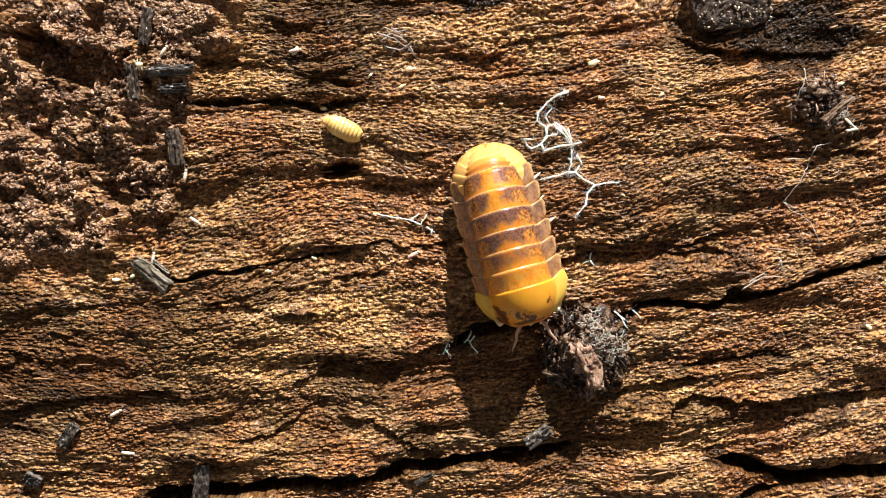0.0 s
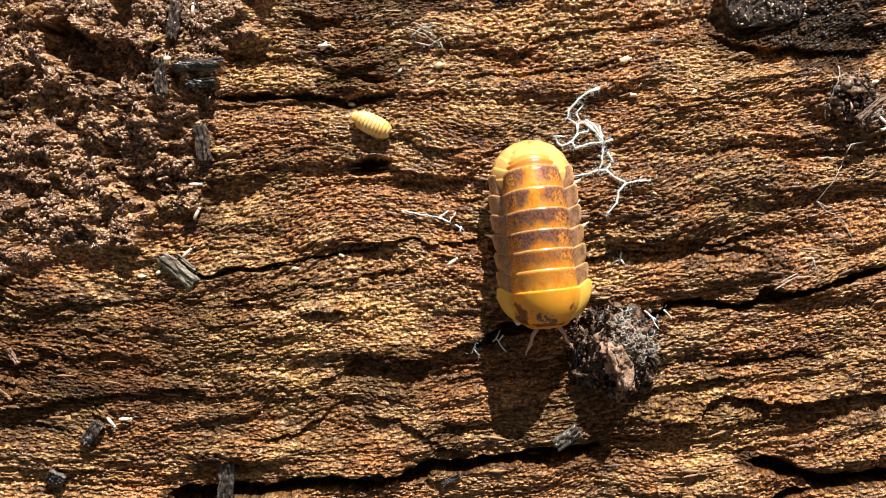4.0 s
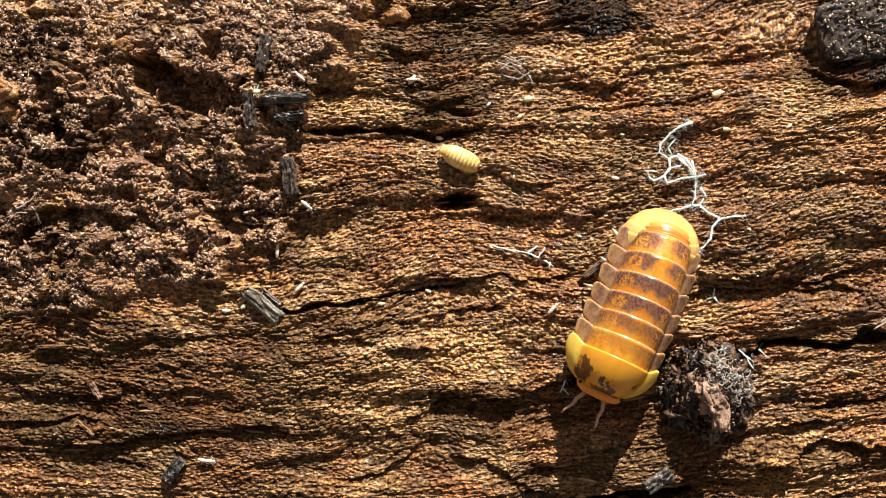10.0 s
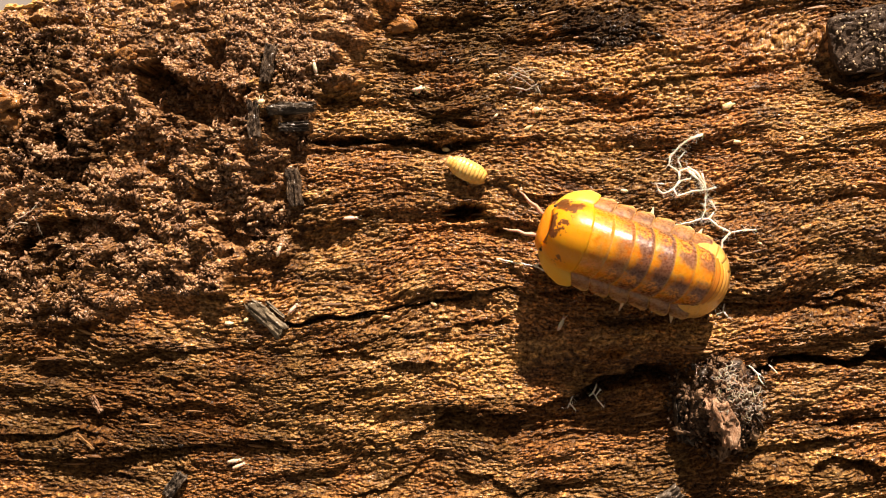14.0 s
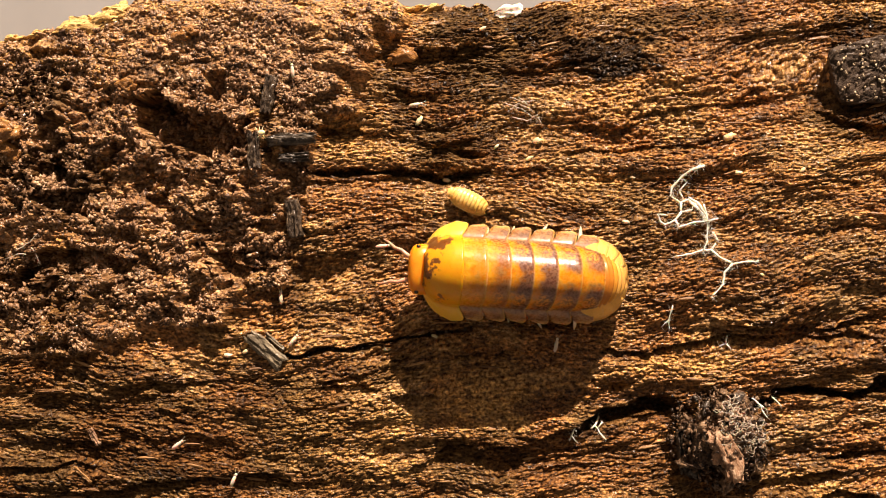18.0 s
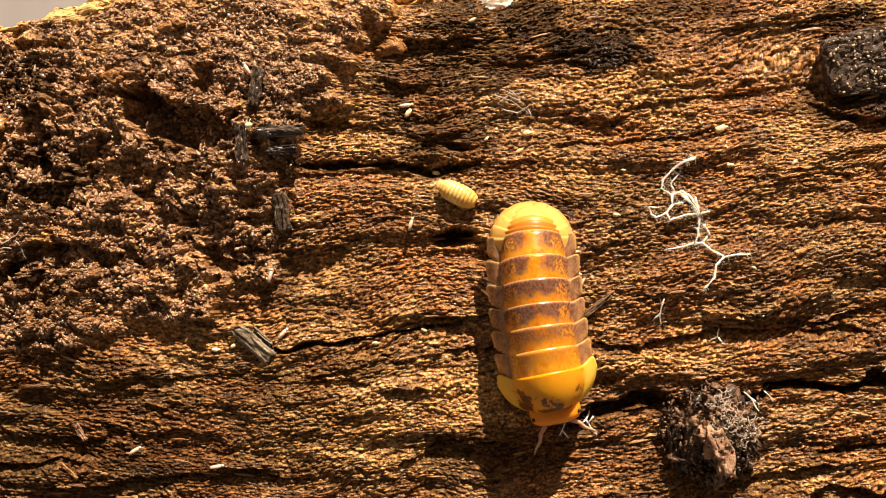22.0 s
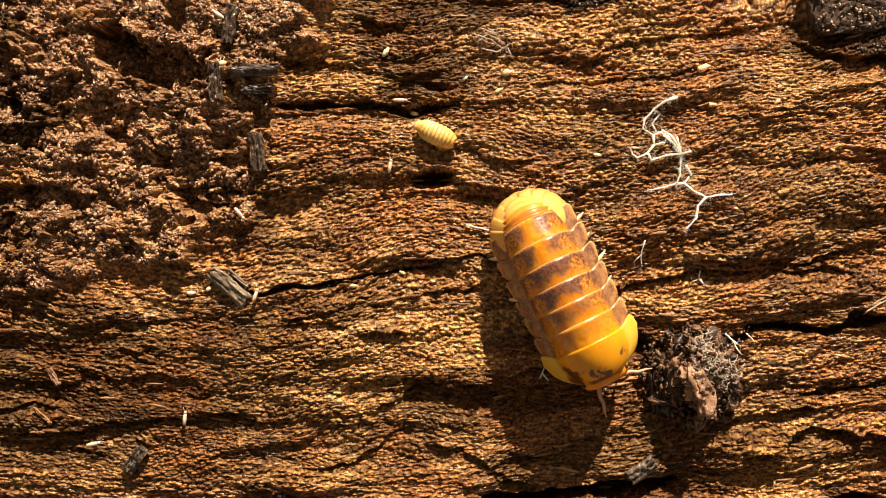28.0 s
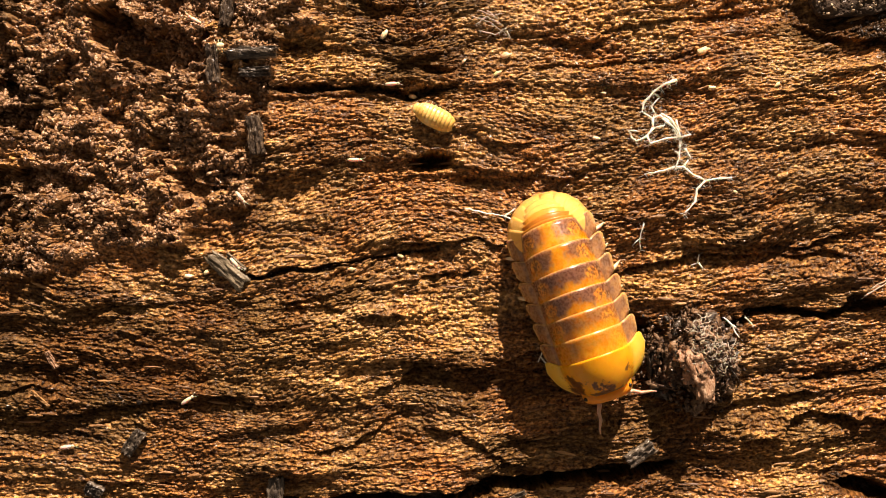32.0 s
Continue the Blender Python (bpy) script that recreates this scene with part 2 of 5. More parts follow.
def shell_material(name, brown, midline=0.5, yellow=0.0):
    """Amber shell plate: orange pigment, brown mottling on the hind half, curled amber marks, grey-brown skirts, pale hind rim. UV: x along the plate, y across."""
    n = Nodes(name)
    uv = n.tree.nodes.new("ShaderNodeUVMap")
    sep = n.tree.nodes.new("ShaderNodeSeparateXYZ")
    n.link(uv.outputs[0], sep.inputs[0])
    u, s = sep.outputs[0], n.math("ABSOLUTE", n.math("SUBTRACT", n.math("MULTIPLY", sep.outputs[1], 2.0), 1.0))
    obj = n.coords()
    blot = n.noise(obj, 1500, 3, 0.55)
    fine = n.noise(obj, 5200, 3, 0.6)
    mott = n.math("ADD", n.math("MULTIPLY", blot, 0.86), n.math("MULTIPLY", fine, 0.14))
    base = n.ramp(mott, [(0.35, (0.52, 0.15, 0.007)), (0.5, (0.68, 0.245, 0.015)), (0.65, (0.80, 0.35, 0.032))])
    base = n.mix(yellow, base, (0.86, 0.42, 0.03))
    # brown pigment in blotches on the hind part of the plate, thin towards the midline
    keep = n.math("MULTIPLY", n.span(u, 0.22, 0.62, 0.15, 1.0), n.span(s, 0.02, 0.2, 1.0 - midline, 1.0))
    pig = n.span(n.math("ADD", mott, n.math("MULTIPLY", n.math("SUBTRACT", keep, 0.5), 0.42)), 0.53 - 0.16 * brown, 0.74 - 0.14 * brown)
    # a pair of pale curled marks
    ring = n.math("POWER", n.math("ADD", n.math("POWER", n.math("MULTIPLY", n.math("SUBTRACT", s, 0.40), 6.5), 2.0), n.math("POWER", n.math("MULTIPLY", n.math("SUBTRACT", u, 0.60), 3.6), 2.0)), 0.5)
    curl = n.math("MULTIPLY", n.span(n.math("ABSOLUTE", n.math("SUBTRACT", ring, 0.5)), 0.42, 0.18), n.span(fine, 0.4, 0.55))
    pig = n.math("MULTIPLY", pig, n.math("SUBTRACT", 1.0, n.math("MULTIPLY", curl, 0.8), True), True)
    dark = n.ramp(fine, [(0.38, (0.115, 0.042, 0.024)), (0.62, (0.22, 0.098, 0.055))])
    col = n.mix(n.math("MULTIPLY", pig, min(1.0, 0.45 + 0.55 * brown)), base, dark)
    skirt = n.mix(n.span(mott, 0.42, 0.6), (0.15, 0.075, 0.042), (0.33, 0.17, 0.075))
    col = n.mix(n.math("MULTIPLY", n.span(s, 0.58, 0.67), 0.9), col, skirt)
    col = n.mix(n.math("MULTIPLY", n.span(s, 0.9, 1.0), 0.75), col, (0.74, 0.44, 0.16))
    col = n.mix(n.span(u, 0.93, 0.99, 0.0, 0.45), col, (0.78, 0.44, 0.16))
    n.link(col, n.bsdf.inputs["Base Color"])
    b = n.bsdf
    b.inputs["Subsurface Weight"].default_value = 0.5
    b.inputs["Specular IOR Level"].default_value = 0.5
    b.inputs["Subsurface Radius"].default_value = (1.0, 0.45, 0.12)
    b.inputs["Subsurface Scale"].default_value = 0.0005
    n.link(n.span(fine, 0.3, 0.7, 0.2, 0.36), b.inputs["Roughness"])
    n.bump(mott, 0.00005, 0.6)
    return n.mat


def yellow_shell(name, tone, speckle, deep=0.7):
    n = Nodes(name)
    obj = n.coords()
    blot, fine = n.noise(obj, 950, 5, 0.66), n.noise(obj, 4000, 3, 0.55)
    col = n.mix(n.span(fine, 0.3, 0.7), tone, tuple(c * f for c, f in zip(tone, (0.96, 0.9, 0.75))))
    col = n.mix(n.span(blot, 0.42, 0.68, 0.0, 0.5), col, tuple(c * f for c, f in zip(tone, (0.86, 0.70, 0.45))))
    if speckle:
        # collar: paler wings, brown spots towards the head, a smear of dirt on one wing
        uv = n.tree.nodes.new("ShaderNodeUVMap")
        sep = n.tree.nodes.new("ShaderNodeSeparateXYZ")
        n.link(uv.outputs[0], sep.inputs[0])
        u, v = sep.outputs[0], sep.outputs[1]
        s = n.math("ABSOLUTE", n.math("SUBTRACT", n.math("MULTIPLY", v, 2.0), 1.0))
        col = n.mix(n.span(s, 0.56, 0.72, 0, 0.85), col, (0.90, 0.46, 0.07))
        front = n.math("MULTIPLY", n.span(u, 0.85, 0.45), n.span(s, 0.62, 0.35))
        smear = n.math("MULTIPLY", n.span(n.math("ABSOLUTE", n.math("SUBTRACT", v, 0.21)), 0.12, 0.04), n.span(n.math("ABSOLUTE", n.math("SUBTRACT", u, 0.42)), 0.5, 0.25))
        room = n.math("ADD", n.math("MULTIPLY", front, 0.145), n.math("MULTIPLY", smear, 0.22))
        col = n.mix(n.span(n.math("ADD", blot, room), 0.662, 0.682, 0, 0.94), col, (0.085, 0.026, 0.010))
    n.link(col, n.bsdf.inputs["Base Color"])
    b = n.bsdf
    b.inputs["Subsurface Weight"].default_value = deep
    b.inputs["Specular IOR Level"].default_value = 0.32
    b.inputs["Subsurface Radius"].default_value = (1.0, 0.6, 0.2)
    b.inputs["Subsurface Scale"].default_value = 0.001
    n.link(n.span(fine, 0.3, 0.7, 0.25, 0.4), b.inputs["Roughness"])
    n.bump(fine, 0.00003, 0.5)
    return n.mat


WOOD = wood_material()
CRUMB = rough_material("soil_crumb", [(0.32, (0.045, 0.021, 0.013)), (0.46, (0.18, 0.094, 0.048)), (0.58, (0.38, 0.218, 0.122)), (0.76, (0.64, 0.44, 0.275))], 420, rough=(0.25, 0.5), bump=0.00035, per_island=0.24, wet=0.65, shine=0.2)
BLACKCRUMB = rough_material("black_crumb", [(0.35, (0.010, 0.006, 0.004)), (0.55, (0.035, 0.02, 0.012)), (0.75, (0.15, 0.09, 0.05))], 900, rough=(0.25, 0.5), bump=0.0002, per_island=0.3, wet=0.8, shine=0.3)
CHARCOAL = rough_material("charred_wood", [(0.36, (0.016, 0.012, 0.009)), (0.52, (0.065, 0.048, 0.034)), (0.68, (0.26, 0.205, 0.145))], 2600, (0.25, 1, 1), (0.25, 0.5), 0.0002, per_object=0.08, wet=0.4, shine=0.3)
GREYCHIP = rough_material("grey_chip", [(0.36, (0.045, 0.034, 0.022)), (0.5, (0.17, 0.132, 0.085)), (0.66, (0.42, 0.34, 0.225))], 2400, (0.4, 1, 1), (0.3, 0.6), 0.00012, wet=0.3, shine=0.3)
BARK = rough_material("dark_bark", [(0.38, (0.035, 0.022, 0.014)), (0.54, (0.085, 0.056, 0.038)), (0.68, (0.17, 0.115, 0.075))], 1900, (1, 1, 1), (0.5, 0.8), 0.0003, wet=0.15, shine=0.15)
SPLINTER = rough_material("wood_splinter", [(0.3, (0.09, 0.038, 0.013)), (0.5, (0.25, 0.115, 0.036)), (0.75, (0.45, 0.25, 0.095))], 900, (0.2, 1, 1), (0.35, 0.6), 0.00008, per_object=0.3)
LUMPMAT = rough_material("matted_debris", [(0.38, (0.016, 0.008, 0.004)), (0.52, (0.085, 0.044, 0.023)), (0.68, (0.30, 0.185, 0.105))], 1100, (1, 1, 1), (0.3, 0.6), 0.0004, per_island=0.22, wet=0.5, shine=0.2)
TWIG = rough_material("brown_twig", [(0.3, (0.07, 0.035, 0.016)), (0.7, (0.26, 0.15, 0.075))], 1500, (0.3, 1, 1), (0.3, 0.6), 0.0002)
DARKCHIP = rough_material("dark_chip", [(0.36, (0.02, 0.012, 0.007)), (0.52, (0.07, 0.045, 0.028)), (0.68, (0.24, 0.16, 0.09))], 2200, (0.5, 1, 1), (0.3, 0.6), 0.0003, wet=0.4, shine=0.2)
RUST = rough_material("rust_wood", [(0.34, (0.14, 0.05, 0.012)), (0.52, (0.34, 0.14, 0.03)), (0.68, (0.52, 0.26, 0.07))], 2400, (0.7, 1, 1), (0.3, 0.6), 0.0003, wet=0.6, shine=0.3)
PINKWOOD = rough_material("pinkish_fibre", [(0.34, (0.08, 0.036, 0.018)), (0.48, (0.29, 0.15, 0.08)), (0.64, (0.55, 0.38, 0.25))], 2200, (1, 0.4, 1), (0.3, 0.6), 0.0002)
FUNGUS = rough_material("fungal_thread", [(0.3, (0.66, 0.57, 0.43)), (0.5, (0.84, 0.78, 0.65)), (0.75, (0.92, 0.89, 0.82))], 1500, rough=(0.45, 0.7), bump=0.00004, sss=0.3)
GREYHAIR = rough_material("grey_hypha", [(0.3, (0.25, 0.19, 0.14)), (0.7, (0.55, 0.46, 0.36))], 1500, rough=(0.5, 0.7), bump=0, sss=0.2)
PALE = rough_material("pale_fleck", [(0.3, (0.62, 0.46, 0.22)), (0.7, (0.85, 0.75, 0.52))], 1200, rough=(0.35, 0.6), bump=0.00006, sss=0.3, per_object=0.2)
DUST = rough_material("pale_dust", [(0.3, (0.22, 0.15, 0.09)), (0.7, (0.58, 0.46, 0.30))], 1500, rough=(0.5, 0.7), bump=0.00005, per_island=0.4)
TAN = rough_material("fresh_tan_wood", [(0.34, (0.46, 0.24, 0.07)), (0.52, (0.68, 0.42, 0.14)), (0.68, (0.80, 0.56, 0.24))], 2200, (0.3, 1, 1), (0.5, 0.7), 0.0002)
SPRING = rough_material("springtail_skin", [(0.3, (0.50, 0.38, 0.27)), (0.7, (0.78, 0.66, 0.52))], 3000, rough=(0.3, 0.5), bump=0, sss=0.4)
TABLE = rough_material("grey_tabletop", [(0.3, (0.25, 0.26, 0.265)), (0.7, (0.29, 0.30, 0.305))], 30, rough=(0.45, 0.6), bump=0.00005)
SHELLS = [shell_material("shell_orange", 0.0, 0.2, 0.12), shell_material("shell_orange_brown", 0.6, 0.2), shell_material("shell_brown", 1.0, 0.3), shell_material("shell_tail_brown", 0.9, 0.85)]
YELLOW = yellow_shell("shell_yellow", (0.88, 0.46, 0.13), 0.0, 0.3)
YELLOW_SPOT = yellow_shell("shell_yellow_spotted", (0.82, 0.31, 0.018), 1.0)
HEADSHELL = yellow_shell("shell_head", (0.80, 0.29, 0.025), 0.0)
RINGS = [yellow_shell("ring_amber", (0.50, 0.17, 0.025), 0.0, 0.1), yellow_shell("ring_orange", (0.66, 0.28, 0.045), 0.0, 0.1), yellow_shell("ring_yellow", (0.82, 0.42, 0.11), 0.0, 0.15)]
JUVENILE = rough_material("juvenile_shell", [(0.32, (0.62, 0.27, 0.05)), (0.5, (0.90, 0.50, 0.13)), (0.68, (0.96, 0.68, 0.30))], 1100, rough=(0.3, 0.5), bump=0.00002, sss=0.2)
LEGMAT = rough_material("leg_skin", [(0.3, (0.62, 0.46, 0.28)), (0.7, (0.80, 0.66, 0.45))], 2500, rough=(0.3, 0.5), bump=0, sss=0.35)
FEELER = rough_material("feeler_skin", [(0.3, (0.36, 0.20, 0.12)), (0.7, (0.58, 0.36, 0.24))], 2500, rough=(0.3, 0.5), bump=0, sss=0.3)
EYE = rough_material("eye_black", [(0.3, (0.01, 0.008, 0.006)), (0.7, (0.02, 0.016, 0.012))], 2000, rough=(0.15, 0.25), bump=0)


# ---- the log: a field of heights in millimetres ----
def lattice(ix, iy, seed):
    h = (ix.astype(np.int64) * 374761393 + iy.astype(np.int64) * 668265263 + seed * 1442695041) & 0xFFFFFFFF
    h = ((h ^ (h >> 13)) * 1274126177) & 0xFFFFFFFF
    h = ((h ^ (h >> 16)) * 2246822519) & 0xFFFFFFFF
    return ((h ^ (h >> 15)) & 0xFFFF) / 32767.5 - 1.0


def vnoise(x, y, seed):
    """Smooth noise from -1 to 1 on a lattice of pitch 1."""
    ix, iy = np.floor(x), np.floor(y)
    fx, fy = x - ix, y - iy
    fx, fy = fx * fx * (3 - 2 * fx), fy * fy * (3 - 2 * fy)
    a, b = lattice(ix, iy, seed), lattice(ix + 1, iy, seed)
    c, d = lattice(ix, iy + 1, seed), lattice(ix + 1, iy + 1, seed)
    return (a + (b - a) * fx) * (1 - fy) + (c + (d - c) * fx) * fy


def grains(x, y, seed):
    """Packed rounded grains: the height of each (1 at its middle, 0 far out) and a chance value for each."""
    ix, iy = np.floor(x).astype(np.int64), np.floor(y).astype(np.int64)
    best, tone = np.full(x.shape, 9.0), np.zeros(x.shape)
    for dx in (-1, 0, 1):
        for dy in (-1, 0, 1):
            cx, cy = ix + dx, iy + dy
            d = (cx + 0.5 + 0.38 * lattice(cx, cy, seed) - x) ** 2 + (cy + 0.5 + 0.38 * lattice(cx, cy, seed + 100) - y) ** 2
            hit = d < best
            best = np.where(hit, d, best)
            tone = np.where(hit, lattice(cx, cy, seed + 200), tone)
    return np.sqrt(np.clip(1 - best * 1.9, 0, 1)), tone


def spread(lo, hi, step, before, after):
    """Even steps from lo to hi, with wider and wider ones on both sides."""
    mid = np.arange(lo, hi, step)
    grow = np.cumsum(step * 1.25 ** np.arange(1, 60))
    return np.concatenate([(lo - grow[grow < before])[::-1], mid, mid[-1] + grow[grow < after]])


GX, GY = spread(-37.5, 48, 0.07, 42, 48), spread(-29, 20, 0.047, 32, 16)
X, Y = np.meshgrid(GX, GY)
WX = X + 0.4 * vnoise(X / 1.6, Y / 0.7, 11) + 0.16 * vnoise(X / 0.5, Y / 0.3, 12)
WY = Y + 0.28 * vnoise(X / 2.2, Y / 1.2, 13) + 0.13 * vnoise(X / 0.6, Y / 0.4, 14)
V = Y - 0.05 * X - 0.0012 * X * X + 1.3 * vnoise(X / 15, Y / 9, 1) + 0.45 * vnoise(X / 5, Y / 3, 2)
H = 0.5 * vnoise(X / 22, Y / 14, 3)
CHAR_SHADE = np.zeros_like(X)


def smooth(a, lo, hi):
    t = np.clip((a - lo) / (hi - lo), 0, 1)
    return t * t * (3 - 2 * t)


def near(line, pad):
    xs, ys = [p[0] for p in line], [p[1] for p in line]
    j0, j1 = np.searchsorted(GX, (min(xs) - pad, max(xs) + pad))
    i0, i1 = np.searchsorted(GY, (min(ys) - pad, max(ys) + pad))
    return slice(i0, i1), slice(j0, j1)


def distance(line, x, y):
    """Distance to a line of points, the side (1 below it, when it runs to the right), and the fade towards its ends."""
    best, side, along = np.full(x.shape, 1e9), np.zeros(x.shape), np.zeros(x.shape)
    length = [0.0]
    for (ax, ay), (bx, by) in zip(line, line[1:]):
        length.append(length[-1] + math.hypot(bx - ax, by - ay))
    for k, ((ax, ay), (bx, by)) in enumerate(zip(line, line[1:])):
        dx, dy = bx - ax, by - ay
        l2 = max(dx * dx + dy * dy, 1e-9)
        t = np.clip(((x - ax) * dx + (y - ay) * dy) / l2, 0, 1)
        ex, ey = x - ax - t * dx, y - ay - t * dy
        d = np.hypot(ex, ey)
        hit = d < best
        best = np.where(hit, d, best)
        side = np.where(hit, np.where(dx * ey - dy * ex < 0, 1.0, -1.0), side)
        along = np.where(hit, length[k] + t * math.sqrt(l2), along)
    fade = smooth(along, 0, 1.2) * smooth(length[-1] - along, 0, 1.2)
    return best, side, fade


def scarp(line, drop, reach):
    """A torn ledge: the wood below the line lies deeper and comes back up over the reach; the upper lip is a little raised."""
    s = near(line, reach + 1.5)
    d, side, fade = distance(line, WX[s], WY[s])
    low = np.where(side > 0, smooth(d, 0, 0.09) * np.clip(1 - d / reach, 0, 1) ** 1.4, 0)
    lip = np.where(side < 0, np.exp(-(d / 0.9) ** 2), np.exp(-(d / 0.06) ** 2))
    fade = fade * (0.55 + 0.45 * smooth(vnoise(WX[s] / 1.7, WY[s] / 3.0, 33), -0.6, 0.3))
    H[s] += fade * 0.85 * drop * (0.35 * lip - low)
    # painted shade: colour darkens at the ledge's foot, fading with distance
    CHAR_SHADE[s] = np.maximum(CHAR_SHADE[s], np.where(side > 0, fade * 0.4 * np.exp(-(d / (0.5 * reach)) ** 2), 0))


def crack(line, depth, width):
    s = near(line, width * 3 + 1)
    d, side, fade = distance(line, WX[s], WY[s])
    width = width * (0.55 + 0.45 * smooth(vnoise(WX[s] / 1.5, WY[s] / 2.0, 34), -0.7, 0.3))
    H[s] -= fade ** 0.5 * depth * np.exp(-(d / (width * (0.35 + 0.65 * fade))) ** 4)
    # shade painted into the colour along the crack and its walls
    CHAR_SHADE[s] = np.maximum(CHAR_SHADE[s], 0.9 * np.exp(-(d / (1.5 * width)) ** 4))


def pit(x, y, rx, ry, depth):
    s = near([(x, y)], 2 * max(rx, ry) + 0.5)
    H[s] -= depth * np.exp(-(((WX[s] - x) / rx) ** 2 + ((WY[s] - y) / ry) ** 2) ** 2)


# darkens a ragged oval: mostly stains, in places painted shadow
def stain_shade(x, y, rx, ry, amount):
    s = near([(x, y)], 2 * max(rx, ry))
    r = np.hypot((X[s] - x) / rx, (Y[s] - y) / ry) + 0.32 * vnoise(X[s] / 2.2, V[s] / 0.7, 31) + 0.2 * vnoise(X[s] / 0.8, V[s] / 0.3, 32)
    CHAR_SHADE[s] = np.maximum(CHAR_SHADE[s], amount * smooth(r, 1.3, 0.85))


# fibres: ridges along the grain, from broad swells to fine scales
for length, width, amp, seed in ((11, 2.3, 0.12, 4), (6, 1.1, 0.10, 5)):
    q = vnoise(X / length, V / width, seed) * 2.5
    H += amp * (np.floor(q) + smooth(q - np.floor(q), 0.62, 1.0)) / 2.0
# torn flakes: ragged shallow terraces
VR = V + 0.22 * vnoise(X / 0.9, Y / 0.5, 15) + 0.1 * vnoise(X / 0.35, Y / 0.25, 16)
for length, width, amp, seed in ((9, 2.0, 0.26, 17), (4.5, 1.0, 0.16, 18)):
    q = vnoise(X / length + 5, VR / width, seed) * 2.0
    H += amp * (np.floor(q) + smooth(q - np.floor(q), 0.8, 1.0))
# some patches are worn smooth, others frayed
FRAY = np.clip(0.62 + 0.55 * vnoise(X / 7.5, V / 2.4, 19) + 0.2 * vnoise(X / 2.5, V / 0.9, 20), 0.46, 1.15)
for length, width, amp, seed in ((3.0, 0.6, 0.06, 6), (1.5, 0.36, 0.045, 7)):
    H += FRAY * amp * (1 - 2 * np.abs(vnoise(X / length, V / width, seed)) ** 0.8)
for length, width, amp, seed in ((0.9, 0.3, 0.045, 8), (0.42, 0.2, 0.025, 9)):
    H += FRAY * amp * (2 * np.abs(vnoise(X / length, V / width, seed)) ** 0.8 - 1)
# rows of small grains, the cells of the decayed wood
lump, cell_tone = grains(X / 0.37 + 0.5 * vnoise(X / 0.8, V / 0.3, 71), (V + 0.07 * vnoise(X / 1.1, Y / 0.6, 15)) / 0.175, 72)
H += (0.55 + 0.45 * FRAY) * (0.247 * lump + 0.08 * cell_tone)
H -= 0.0042 * np.maximum(Y + 5, 0) ** 2

# ledges, cracks, pits and dark stains of the wood, some patches being painted shade
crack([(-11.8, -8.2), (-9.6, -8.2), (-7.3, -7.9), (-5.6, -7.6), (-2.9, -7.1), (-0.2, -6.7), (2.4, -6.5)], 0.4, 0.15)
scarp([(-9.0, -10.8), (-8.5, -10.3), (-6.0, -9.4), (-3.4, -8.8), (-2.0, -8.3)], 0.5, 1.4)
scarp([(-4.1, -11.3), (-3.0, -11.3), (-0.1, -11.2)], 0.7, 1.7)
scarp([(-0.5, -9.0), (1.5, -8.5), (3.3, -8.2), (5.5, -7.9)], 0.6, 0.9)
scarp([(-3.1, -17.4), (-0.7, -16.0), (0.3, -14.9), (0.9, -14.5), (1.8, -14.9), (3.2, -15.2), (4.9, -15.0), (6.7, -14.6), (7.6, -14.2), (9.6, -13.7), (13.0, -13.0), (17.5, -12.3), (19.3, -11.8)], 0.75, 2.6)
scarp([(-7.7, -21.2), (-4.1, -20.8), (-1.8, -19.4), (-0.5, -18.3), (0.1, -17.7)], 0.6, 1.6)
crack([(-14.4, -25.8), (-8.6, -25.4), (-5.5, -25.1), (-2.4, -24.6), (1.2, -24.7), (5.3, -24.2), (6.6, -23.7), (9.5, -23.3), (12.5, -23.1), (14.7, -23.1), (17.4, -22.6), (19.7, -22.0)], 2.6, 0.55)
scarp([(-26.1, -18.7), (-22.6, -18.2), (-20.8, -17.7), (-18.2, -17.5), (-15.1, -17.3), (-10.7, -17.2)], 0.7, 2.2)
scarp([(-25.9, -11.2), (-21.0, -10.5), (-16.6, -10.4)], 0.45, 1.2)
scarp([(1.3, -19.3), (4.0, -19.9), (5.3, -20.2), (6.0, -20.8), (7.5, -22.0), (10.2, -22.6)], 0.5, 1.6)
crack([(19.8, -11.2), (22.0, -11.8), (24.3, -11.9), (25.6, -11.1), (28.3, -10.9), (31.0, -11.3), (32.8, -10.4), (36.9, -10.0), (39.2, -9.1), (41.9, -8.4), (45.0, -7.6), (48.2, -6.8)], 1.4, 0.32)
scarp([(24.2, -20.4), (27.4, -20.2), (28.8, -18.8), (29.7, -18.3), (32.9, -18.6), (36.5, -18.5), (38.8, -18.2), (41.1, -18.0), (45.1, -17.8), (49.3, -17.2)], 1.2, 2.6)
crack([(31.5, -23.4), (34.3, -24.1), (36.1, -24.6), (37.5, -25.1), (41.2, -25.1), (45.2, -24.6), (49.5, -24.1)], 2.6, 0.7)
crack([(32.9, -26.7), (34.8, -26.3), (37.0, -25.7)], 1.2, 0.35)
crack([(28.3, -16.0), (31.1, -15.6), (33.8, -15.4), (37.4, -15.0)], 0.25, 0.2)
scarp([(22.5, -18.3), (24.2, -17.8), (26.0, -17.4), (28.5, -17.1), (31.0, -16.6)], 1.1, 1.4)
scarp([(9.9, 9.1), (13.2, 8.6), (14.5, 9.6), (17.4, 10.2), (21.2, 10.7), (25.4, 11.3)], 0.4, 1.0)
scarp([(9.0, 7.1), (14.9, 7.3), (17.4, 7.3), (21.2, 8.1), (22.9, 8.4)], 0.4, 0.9)
